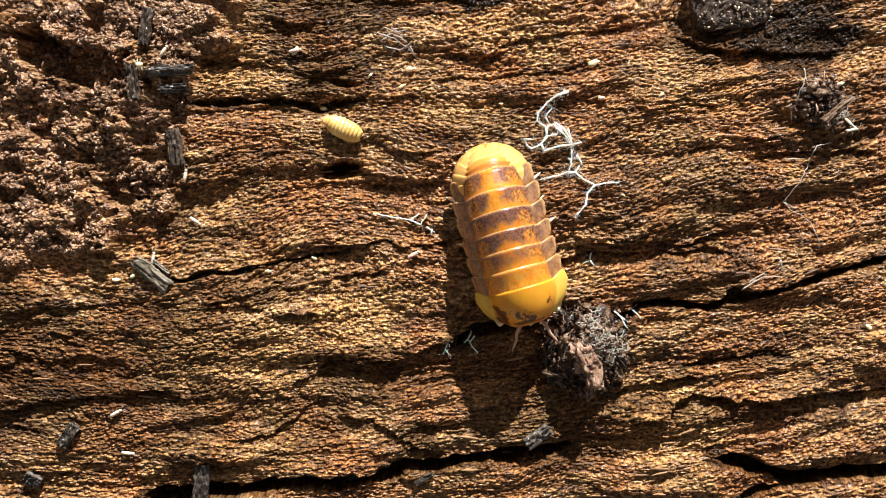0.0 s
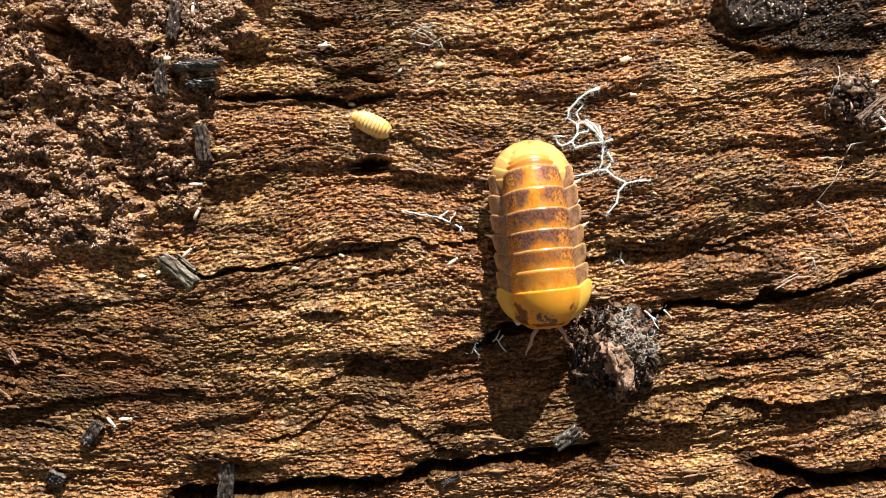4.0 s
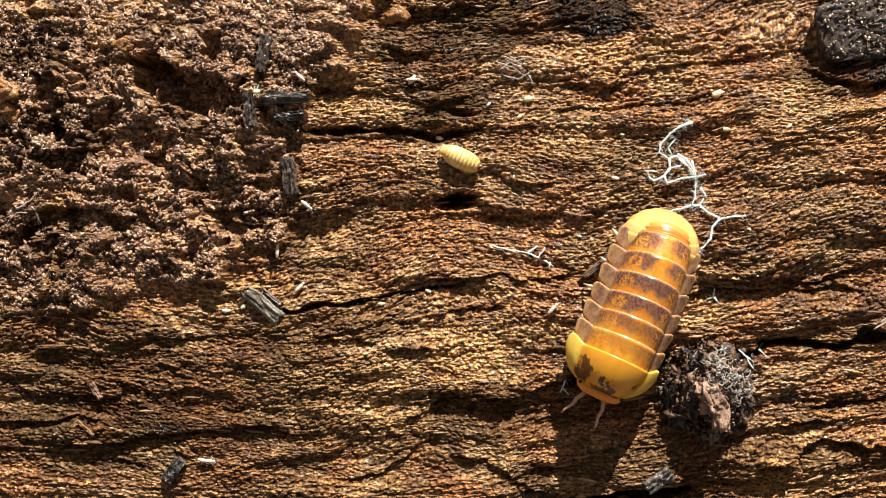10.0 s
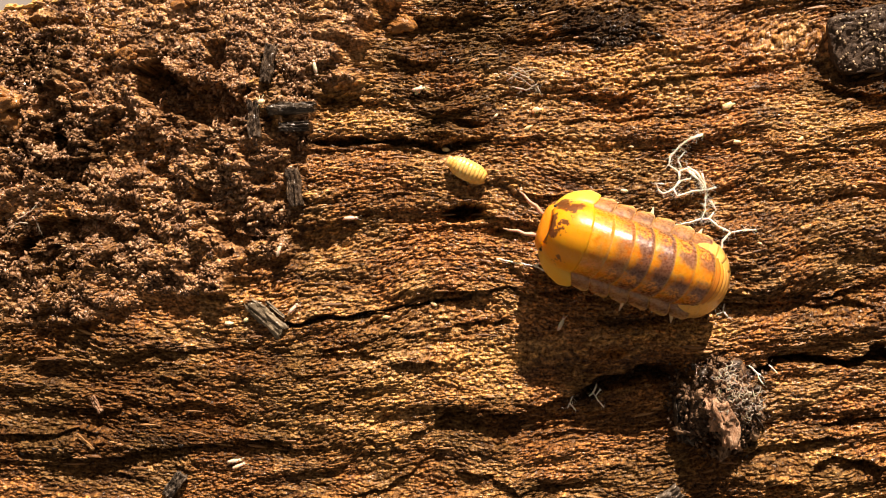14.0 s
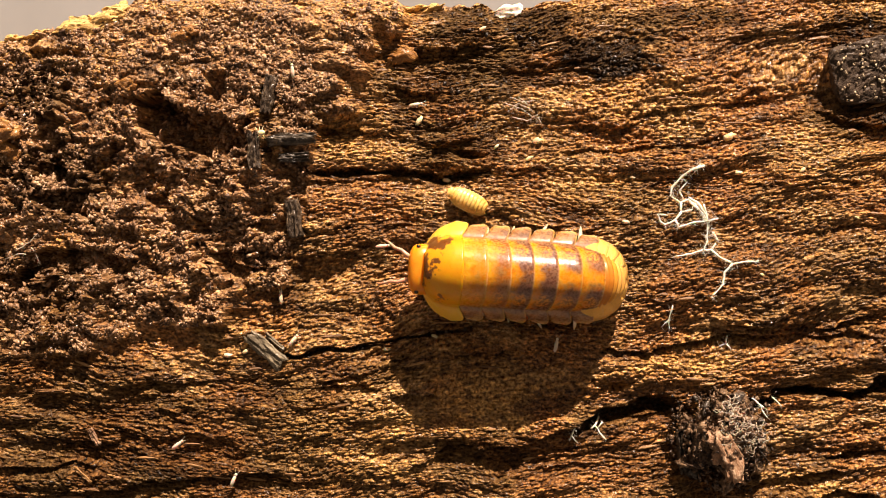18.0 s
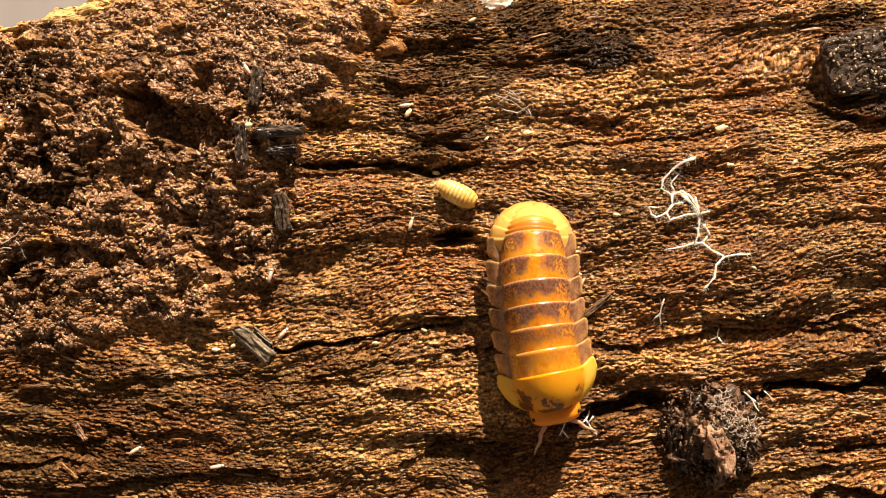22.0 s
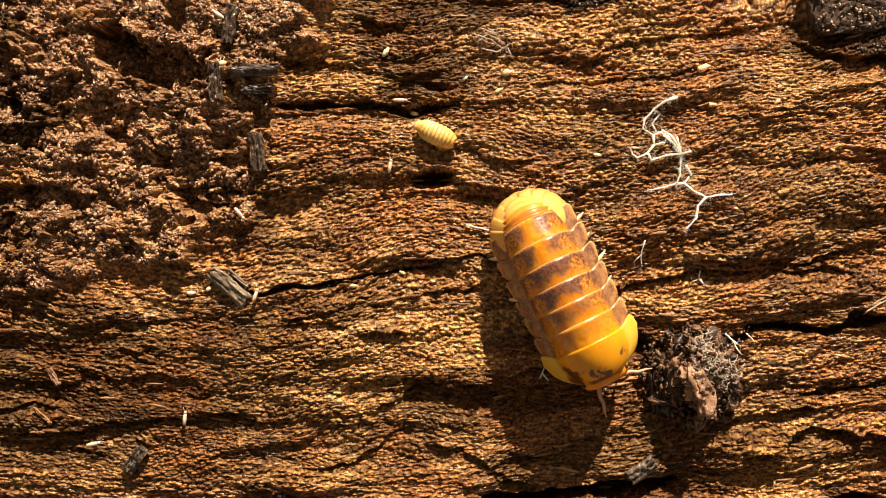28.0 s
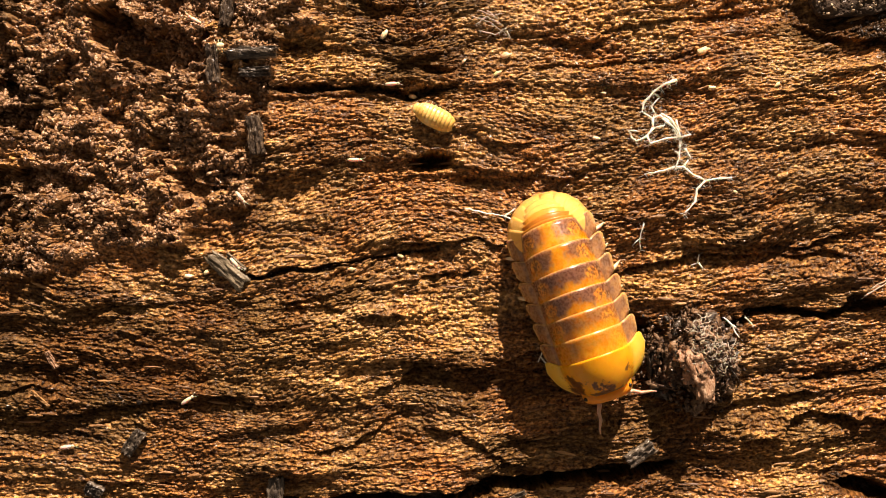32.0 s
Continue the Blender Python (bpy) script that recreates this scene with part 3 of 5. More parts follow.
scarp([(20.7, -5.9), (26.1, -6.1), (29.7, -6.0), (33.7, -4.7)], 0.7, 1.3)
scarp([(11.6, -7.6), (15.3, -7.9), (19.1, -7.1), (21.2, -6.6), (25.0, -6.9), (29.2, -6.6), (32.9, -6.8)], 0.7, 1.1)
crack([(10.7, -13.6), (12.4, -12.8), (13.9, -12.5), (15.3, -12.0), (17.9, -12.0)], 1.8, 0.55)
pit(13.0, -10.4, 0.86, 0.30, 0.8)
crack([(-10.1, 5.4), (-7.0, 5.3), (-3.5, 5.4), (-0.0, 5.0), (3.5, 5.5)], 0.7, 0.28)
scarp([(-1.1, 6.0), (-0.2, 7.3), (0.7, 7.8), (2.9, 7.9)], 0.5, 1.2)
pit(2.2, 6.9, 0.95, 0.43, 0.9)
pit(1.9, -0.1, 1.55, 0.60, 1.6)
scarp([(3.4, -0.8), (6.0, -1.1), (8.7, -0.8), (10.5, -0.1)], 0.5, 1.0)
scarp([(-0.2, -5.8), (2.4, -6.2), (5.1, -5.7), (8.6, -5.9), (11.1, -5.4)], 0.5, 1.0)
scarp([(5.6, 1.4), (7.8, 1.2), (10.5, 1.6)], 0.4, 1.0)
scarp([(-10.5, 4.9), (-7.1, 4.8), (-3.7, 5.0), (-1.1, 4.7)], 0.4, 0.9)
crack([(-12.1, -8.2), (-9.6, -8.4), (-7.0, -8.0), (-4.0, -7.7)], 0.5, 0.2)
scarp([(34.1, 1.0), (37.3, 1.3), (40.9, 0.9), (44.9, 1.2)], 0.6, 1.3)
scarp([(27.4, 1.1), (31.0, 1.4), (34.1, 1.7)], 0.4, 1.0)
scarp([(28.3, 10.3), (32.7, 9.1), (37.2, 8.8), (41.7, 9.0)], 0.9, 1.6)
pit(37.2, 3.6, 1.93, 0.86, 0.9)
scarp([(-35.0, -16.8), (-30.7, -17.1), (-27.7, -16.5), (-25.6, -17.0)], 0.6, 1.3)
scarp([(-9.5, -11.0), (-6.2, -10.5), (-4.0, -10.9)], 0.5, 1.2)
pit(27.5, 3.0, 5.0, 1.7, -0.55)
# charred bits and the shadow among them, both in the colour
stain_shade(-11.5, 10.5, 2.6, 2.3, 0.6)
# shadow beside the bark slab, painted as a dark patch
stain_shade(37.5, 10.8, 5.0, 2.8, 0.95)
stain_shade(-25.0, -17.0, 9.0, 2.2, 0.75)
stain_shade(-1.5, 12.0, 3.0, 3.0, 0.6)
stain_shade(0.5, 8.5, 3.5, 1.2, 0.6)
stain_shade(12.8, 14.1, 4.1, 1.7, 0.95)
stain_shade(3.5, 13.2, 4.7, 2.6, 0.75)
stain_shade(2.6, 16.8, 3.9, 1.7, 0.8)
stain_shade(2.7, 7.3, 2.6, 1.3, 0.6)
stain_shade(7.7, 16.6, 2.6, 1.9, 0.9)
stain_shade(19.6, 17.7, 4.7, 0.9, 0.8)
stain_shade(31.8, 16.2, 2.6, 1.7, 0.8)
# wet wood and the bark's shadow below the slab, painted together
stain_shade(31.3, 10.3, 3.0, 1.9, 0.7)
stain_shade(-25.5, -13.5, 9.0, 3.0, 0.6)
stain_shade(-27.0, -18.5, 8.0, 2.5, 0.55)
stain_shade(-9.0, -18.0, 6.0, 2.0, 0.4)
stain_shade(29.0, -3.0, 8.0, 3.5, 0.3)
stain_shade(5.4, -16.1, 5.6, 1.5, 0.45)
stain_shade(12.6, -15.3, 4.7, 1.3, 0.45)
stain_shade(19.3, -19.0, 4.7, 3.0, 0.6)
stain_shade(-14.6, -17.1, 6.4, 1.5, 0.65)
stain_shade(-21.5, -12.5, 4.3, 1.3, 0.6)
stain_shade(-5.2, -9.4, 3.0, 1.1, 0.5)
stain_shade(-0.5, -19.1, 2.6, 1.1, 0.5)
stain_shade(7.5, -21.1, 1.7, 1.3, 0.7)
stain_shade(-0.0, 7.0, 2.1, 1.3, 0.7)
stain_shade(41.3, 2.5, 2.6, 1.9, 0.6)
# more of the painted shadow right of the bark
stain_shade(38.1, 9.8, 3.4, 1.5, 0.9)
stain_shade(32.7, 9.8, 5.2, 0.9, 0.6)
stain_shade(-11.6, -2.0, 3.0, 3.0, 0.4)
stain_shade(17.0, -23.1, 6.4, 1.1, 0.6)
stain_shade(32.9, -19.7, 8.6, 1.1, 0.55)
stain_shade(33.8, -15.6, 2.6, 0.8, 0.5)
stain_shade(-11.8, -11.3, 3.9, 1.7, 0.55)
stain_shade(26.1, -19.1, 2.6, 0.9, 0.5)
stain_shade(13.0, -12.6, 3.4, 1.3, 0.5)
stain_shade(-31.0, 11.1, 2.6, 2.1, 0.85)
stain_shade(-29.2, 4.7, 3.9, 2.6, 0.75)
stain_shade(-4.1, 0.9, 3.9, 0.9, 0.4)
stain_shade(-5.8, 0.1, 2.6, 1.7, 0.35)
stain_shade(-20.5, -14.4, 12.0, 3.0, 0.4)
stain_shade(-6.2, -5.0, 2.6, 1.3, 0.3)
stain_shade(-9.9, -13.5, 4.7, 2.6, 0.35)
stain_shade(-6.2, -15.0, 3.9, 1.3, 0.15)
stain_shade(19.6, -1.6, 4.3, 2.6, 0.3)
stain_shade(-26.9, -12.7, 7.3, 2.1, 0.45)
stain_shade(-19.2, -17.3, 11.2, 1.7, 0.45)
stain_shade(-30.7, -17.0, 5.2, 2.6, 0.5)
stain_shade(-13.3, -11.0, 5.2, 1.7, 0.4)
stain_shade(-10.7, -17.6, 3.9, 1.3, 0.3)
stain_shade(-19.9, -14.8, 5.2, 2.1, 0.4)
stain_shade(-16.5, -20.2, 6.4, 1.7, 0.35)
stain_shade(27.3, -1.6, 5.6, 1.7, 0.2)
stain_shade(-28.6, -11.0, 7.3, 3.9, 0.5)
stain_shade(-22.6, -16.5, 10.3, 2.6, 0.5)
# painted shadow right of the bark, outer part
stain_shade(39.9, 10.2, 3.9, 2.4, 0.9)
stain_shade(-30.0, -3.4, 4.7, 2.6, 0.6)
stain_shade(3.6, -15.9, 3.9, 2.1, 0.6)
stain_shade(14.1, 17.0, 5.2, 1.3, 0.5)
stain_shade(20.4, 16.2, 4.3, 1.7, 0.45)
stain_shade(13.2, 2.6, 4.7, 1.9, 0.4)
stain_shade(14.3, -20.4, 4.7, 1.9, 0.5)
stain_shade(22.2, -20.4, 3.9, 1.9, 0.4)
stain_shade(30.4, -8.4, 3.9, 1.7, 0.4)
stain_shade(-1.8, -20.9, 3.9, 1.9, 0.4)
stain_shade(-10.0, -21.3, 3.9, 1.9, 0.35)
stain_shade(-26.4, -2.8, 3.9, 2.1, 0.4)
# painted shadow right of the bark, deepened once more
stain_shade(38.0, 9.8, 3.9, 2.4, 0.85)
stain_shade(-14.5, -16.5, 3.9, 1.9, 0.45)
stain_shade(41.8, 4.0, 2.1, 2.1, 0.6)

# drier, golden patches of wood
DRY = np.zeros_like(X)
for x, y, rx, ry, amount in ((-7.0, -14.4, 6.0, 3.4, 0.8), (18.2, -8.9, 4.6, 1.2, 0.9), (15.3, 10.9, 7.0, 2.0, 0.7), (-5.1, 7.1, 4.6, 1.2, 0.7), (3.2, -11.9, 3.6, 2.6, 1.0), (27.7, -20.7, 5.0, 3.4, 0.8), (-4.0, -21.5, 4.0, 1.6, 0.6), (11.0, 4.0, 5.0, 1.4, 0.5), (30.0, 6.0, 5.0, 2.0, 0.5)):
    s = near([(x, y)], 2 * max(rx, ry))
    r = np.hypot((X[s] - x) / rx, (Y[s] - y) / ry) + 0.3 * vnoise(X[s] / 2.5, V[s] / 0.8, 37) + 0.2 * vnoise(X[s] / 0.8, V[s] / 0.3, 38)
    DRY[s] = np.maximum(DRY[s], amount * smooth(r, 1.25, 0.6))

# crumbled, soil-like rot
SOIL_LINE = [(-46.5, 16.2), (-33.6, 15.8), (-23.3, 19.6), (-3.7, 19.6), (-4.1, 12.3), (-9.2, 10.6), (-10.3, 6.0), (-11.1, 0.9), (-13.0, -3.4), (-17.2, -6.3), (-21.4, -7.2), (-33.4, -8.1), (-46.2, -8.6)]


def inside(line, x, y):
    odd = np.zeros(x.shape, bool)
    for (ax, ay), (bx, by) in zip(line, line[1:] + line[:1]):
        if ay != by:
            odd ^= ((ay > y) != (by > y)) & (x < (bx - ax) * (y - ay) / (by - ay) + ax)
    return odd


soil_d, _, _ = distance(SOIL_LINE + SOIL_LINE[:1], X, Y)
soil_d = np.where(inside(SOIL_LINE, X, Y), soil_d, -soil_d) + 2.0 * vnoise(X / 3.5, Y / 2.5, 21) + 1.0 * vnoise(X / 1.2, Y / 1.0, 22)
SOILM = smooth(soil_d, -0.7, 1.3)
big, _ = grains(WX / 2.3, WY / 1.7, 73)
clod, clod_tone = grains(WX / 0.95, WY / 0.8, 74)
crumb, crumb_tone = grains(WX / 0.42, WY / 0.36, 75)
FLAT = smooth(Y + 0.15 * X, 7.5, 10.0)
billow = (1 - 0.55 * FLAT) * (0.8 * vnoise(X / 5.5, Y / 4.5, 23) + 0.55 * vnoise(WX / 2.6, WY / 2.0, 24) + 0.4 * big + 0.3 * clod + 0.35 * clod_tone + 0.2 * crumb + 0.12 * crumb_tone - 0.7 + sum(a * (2 * np.abs(vnoise(WX / p + 7, WY / (0.8 * p) + 3, s)) ** 0.75 - 0.8) for p, a, s in ((1.7, 0.45, 25), (0.85, 0.3, 26), (0.42, 0.17, 27), (0.22, 0.12, 28))))
cell_tone = cell_tone * (1 - SOILM) + SOILM * (0.6 * crumb_tone + 0.4 * clod_tone)
CHAR_SHADE = np.maximum(CHAR_SHADE, 0.4 * SOILM * smooth(vnoise(X / 4.2, Y / 2.2, 35) + 0.35 * vnoise(X / 1.1, Y / 0.8, 36), 0.25, 0.6))
H = H * (1 - 0.75 * SOILM) + SOILM * (0.45 + 0.74 * billow + 0.5 * FLAT - 0.11 * np.maximum(Y - 10, 0))
for line, drop, reach in (([(-23.27, 10.63), (-20.72, 11.14), (-18.58, 9.99), (-16.44, 8.29)], 2.3, 4.5), ([(-30.93, 6.36), (-28.79, 5.94), (-26.64, 4.66)], 1.3, 2.5), ([(-32.55, -2.58), (-30.42, -2.78), (-27.86, -2.35)], 1.4, 2.5),
                          ([(-16.38, -1.26), (-14.25, -1.68), (-11.70, -2.09)], 1.0, 2.5), ([(-4.12, 12.35), (-2.00, 11.71), (0.54, 11.29)], 0.9, 1.6)):
    scarp(line, drop, reach)



def hollow(line, depth):
    """A hole with a ragged brim."""
    s = near(line, 1.5)
    d, _, _ = distance(line + line[:1], WX[s], WY[s])
    d = np.where(inside(line, WX[s], WY[s]), d, -d) + 0.22 * vnoise(X[s] / 0.45, Y[s] / 0.4, 81)
    H[s] -= depth * smooth(d, -0.08, 0.32)


# a hole in the wood, and holes in the crumbled rot
hollow([(0.4, 0.2), (1.2, 0.65), (2.4, 0.6), (3.1, 0.2), (2.6, -0.4), (1.4, -0.7), (0.6, -0.4)], 3.0)
hollow([(-23.2, 10.7), (-22.1, 11.0), (-20.5, 12.0), (-20.0, 10.6), (-18.4, 9.6), (-16.3, 9.8), (-15.2, 8.4), (-14.3, 9.4), (-14.1, 7.1), (-17.1, 6.3), (-20.1, 7.3), (-22.6, 8.4)], 2.0)
hollow([(-22.3, 3.9), (-20.5, 3.6), (-19.9, 2.3), (-21.6, 2.0)], 1.2)
hollow([(-30.6, 3.9), (-26.8, 3.9), (-26.0, 1.6), (-28.9, 1.8), (-30.6, 2.5)], 1.2)
hollow([(-29.6, -0.5), (-25.1, -0.5), (-23.0, -1.3), (-22.6, -2.4), (-28.1, -2.6), (-31.4, -3.0), (-31.9, -2.2)], 1.3)
hollow([(-16.9, -0.9), (-13.8, -0.1), (-11.2, -1.1), (-12.9, -2.2), (-15.5, -3.0), (-17.1, -2.2)], 0.8)
hollow([(-14.6, 1.6), (-11.7, 2.0), (-10.4, 0.8), (-13.3, 0.6)], 0.6)
hollow([(-31.4, 14.7), (-26.8, 14.9), (-26.8, 14.1), (-31.2, 13.9)], 0.8)
hollow([(-17.8, 13.0), (-16.3, 13.0), (-16.3, 10.3), (-17.6, 10.5)], 1.0)
hollow([(-30.6, 9.6), (-28.5, 9.6), (-28.5, 5.4), (-30.6, 4.6)], 1.1)
hollow([(-26.2, 10.5), (-24.5, 10.9), (-24.3, 9.8), (-26.2, 9.6)], 0.8)
hollow([(-24.9, 7.5), (-23.7, 7.3), (-24.3, 5.8), (-25.1, 6.3)], 1.0)
hollow([(-33.1, -2.6), (-31.4, -1.8), (-30.6, -2.6), (-32.3, -4.3)], 1.0)
hollow([(-18.6, 2.0), (-17.3, 1.8), (-17.6, 0.4), (-18.6, 0.8)], 0.8)
hollow([(-24.7, 1.2), (-22.8, 1.0), (-23.0, -0.3), (-24.5, -0.1)], 0.7)
hollow([(-13.6, 11.7), (-12.3, 12.2), (-12.3, 9.8), (-13.3, 9.4)], 0.8)
hollow([(-9.6, 8.8), (-6.2, 9.0), (-6.2, 8.2), (-9.3, 7.9)], 0.7)

# the far edge, where the log falls away to the table
EDGE = [(-44.7, 14.7), (-37.9, 15.1), (-33.6, 15.5), (-31.0, 16.2), (-28.0, 16.8), (-24.4, 17.9), (-23.3, 18.7), (-15.7, 19.8), (-4.2, 19.2), (-2.9, 18.5), (0.1, 18.7), (4.8, 18.6), (9.0, 19.6), (19.6, 20.4), (34.3, 21.3)]
edge_y = np.interp(X, [p[0] for p in EDGE], [p[1] for p in EDGE]) + 0.5 * vnoise(X / 2.5, 0 * X, 41) + 0.25 * vnoise(X / 0.7, 0 * X, 42)
over = np.maximum(Y - edge_y, 0)
H -= np.minimum(over * 9, 26) + 1.2 * smooth(Y - edge_y, -2.5, 0.5)
for far in (GX[0] + 14 - X, X - GX[-1] + 14, GY[0] + 10 - Y):
    H -= 0.09 * np.maximum(far, 0) ** 2
H = np.maximum(H, -24)


def height(x, y):
    """The top of the log at a place, in millimetres."""
    i, j = min(max(np.searchsorted(GY, y), 1), len(GY) - 1), min(max(np.searchsorted(GX, x), 1), len(GX) - 1)
    fy, fx = (y - GY[i - 1]) / (GY[i] - GY[i - 1]), (x - GX[j - 1]) / (GX[j] - GX[j - 1])
    return float((H[i - 1, j - 1] * (1 - fx) + H[i - 1, j] * fx) * (1 - fy) + (H[i, j - 1] * (1 - fx) + H[i, j] * fx) * fy)


def high(x, y, r):
    """The highest point of the log within r of a place."""
    s = near([(x, y)], r)
    return float(H[s].max())


def build_log():
    rows, cols = X.shape
    n = rows * cols
    co = np.empty((n + cols * 2 + rows * 2 - 4, 3), np.float32)
    co[:n] = np.stack([X.ravel(), Y.ravel(), H.ravel()], 1)
    idx = np.arange(n).reshape(rows, cols)
    quads = np.stack([idx[:-1, :-1], idx[:-1, 1:], idx[1:, 1:], idx[1:, :-1]], -1).reshape(-1, 4)
    keep = H.ravel()[quads].max(1) > -23.5
    rim = np.concatenate([idx[0, :], idx[1:, -1], idx[-1, -2::-1], idx[-2:0:-1, 0]])
    co[n:n + len(rim)] = co[rim]
    co[n:n + len(rim), 2] = -25.0
    low = n + np.arange(len(rim))
    skirt = np.stack([rim, low, np.roll(low, -1), np.roll(rim, -1)], -1)
    faces = np.concatenate([quads[keep], skirt[H.ravel()[rim] > -23.5]])
    me = bpy.data.meshes.new("rotten_log")
    me.vertices.add(len(co))
    me.vertices.foreach_set("co", (co * MM).ravel())
    me.loops.add(faces.size)
    me.loops.foreach_set("vertex_index", faces.ravel().astype(np.int32))
    me.polygons.add(len(faces))
    me.polygons.foreach_set("loop_start", np.arange(0, faces.size, 4, dtype=np.int32))
    me.polygons.foreach_set("use_smooth", np.ones(len(faces), bool))
    me.update(calc_edges=True)
    for name, field in (("grain", V), ("char_shade", CHAR_SHADE), ("soil", SOILM), ("cell", cell_tone), ("dry", DRY * (1 - 0.8 * np.clip(CHAR_SHADE, 0, 1))), ("rim", smooth(Y - edge_y, -6.5, -0.5) * smooth(vnoise(X / 3, Y / 2, 43) + 0.5 * vnoise(X / 0.9, Y / 0.7, 44), -0.6, 0.5))):
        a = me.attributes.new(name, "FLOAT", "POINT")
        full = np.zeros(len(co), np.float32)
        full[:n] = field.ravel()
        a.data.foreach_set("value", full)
    me.materials.append(WOOD)
    return tagged(new("rotten_log", me), "decayed brown log with torn wet grain, cracks and crumbled rot", "log")


log = build_log()


# ---- builders ----
def mesh_object(name, bm, material, smooth_faces=True):
    me = bpy.data.meshes.new(name)
    bmesh.ops.scale(bm, vec=(MM, MM, MM), verts=bm.verts)
    if smooth_faces:
        for f in bm.faces:
            f.smooth = True
    bm.to_mesh(me)
    bm.free()
    me.materials.append(material)
    return new(name, me)


def part(name, bm, material, parent, label="", m=None):
    ob = mesh_object(name, bm, material)
    ob.parent = parent
    if m is not None:
        ob.matrix_basis = m
    return tagged(ob, label)


def mm(x, y, z, rx=0, ry=0, rz=0):
    return pose(x * MM, y * MM, z * MM, rx, ry, rz)


def tube(bm, pts, radii, sides=6):
    """A tapered tube through points."""
    pts = [Vector(p) for p in pts]
    rings = []
    for i, p in enumerate(pts):
        d = (pts[min(i + 1, len(pts) - 1)] - pts[max(i - 1, 0)]).normalized()
        a = d.orthogonal().normalized() if not rings else (a - d * a.dot(d)).normalized()
        b = d.cross(a)
        r = radii[i] if not isinstance(radii, (int, float)) else radii
        rings.append([bm.verts.new(p + (a * math.cos(k * math.tau / sides) + b * math.sin(k * math.tau / sides)) * r) for k in range(sides)])
    for r0, r1 in zip(rings, rings[1:]):
        for k in range(sides):
            bm.faces.new((r0[k], r0[(k + 1) % sides], r1[(k + 1) % sides], r1[k]))
    bm.faces.new(rings[0][::-1])
    bm.faces.new(rings[-1])


def blob(bm, centre, size, rnd, level=1, rough=0.25, turn=None):
    """A knobbly lump."""
    made = bmesh.ops.create_icosphere(bm, subdivisions=level, radius=1.0)["verts"]
    off = Vector((rnd.uniform(-9, 9), rnd.uniform(-9, 9), rnd.uniform(-9, 9)))
    rot = turn or Euler((rnd.uniform(0, 6), rnd.uniform(0, 6), rnd.uniform(0, 6))).to_matrix()
    for v in made:
        k = 1 + rough * noise.noise(v.co * 1.7 + off) * 2
        v.co = rot @ Vector((v.co.x * size[0] * k, v.co.y * size[1] * k, v.co.z * size[2] * k)) + Vector(centre)


def refine(pts, step, rnd, jitter):
    """Splits a plan line into short steps that wander a little."""
    out = [pts[0]]
    for (ax, ay), (bx, by) in zip(pts, pts[1:]):
        k = max(1, int(math.hypot(bx - ax, by - ay) / step))
        for i in range(1, k + 1):
            j = jitter if i < k else jitter * 0.4
            out.append((ax + (bx - ax) * i / k + rnd.uniform(-j, j), ay + (by - ay) * i / k + rnd.uniform(-j, j)))
    return out


# ---- table under the log ----
bm = bmesh.new()
bmesh.ops.create_grid(bm, x_segments=2, y_segments=2, size=600)
ground = mesh_object("ground", bm, TABLE)
ground.location.z = -25.5 * MM
tagged(ground, "plain grey-beige tabletop under the log", "tabletop", kind="structure")


# ---- amber isopod ----
D_AXIS = [0, 0.1, 0.3, 0.6, 1.2, 2.0, 2.8, 4.45, 6.1, 9.3, 12.3] + [12.5 + 0.15 * k for k in range(20)]
W_AXIS = [0.5, 1.05, 1.65, 2.2, 2.75, 3.1, 3.3, 3.55, 3.62, 3.66, 3.7] + [3.72 * (1 - (0.15 * k / 3.1) ** 2.4) ** 0.5 for k in range(20)]
H_AXIS = [0.6, 0.85, 1.2, 1.7, 2.4, 3.1, 3.75, 4.45, 4.75, 4.85, 4.72] + [2.4 + 2.3 * (1 - (0.15 * k / 3.2) ** 2.2) ** 0.5 for k in range(20)]


LOBE = 0.64


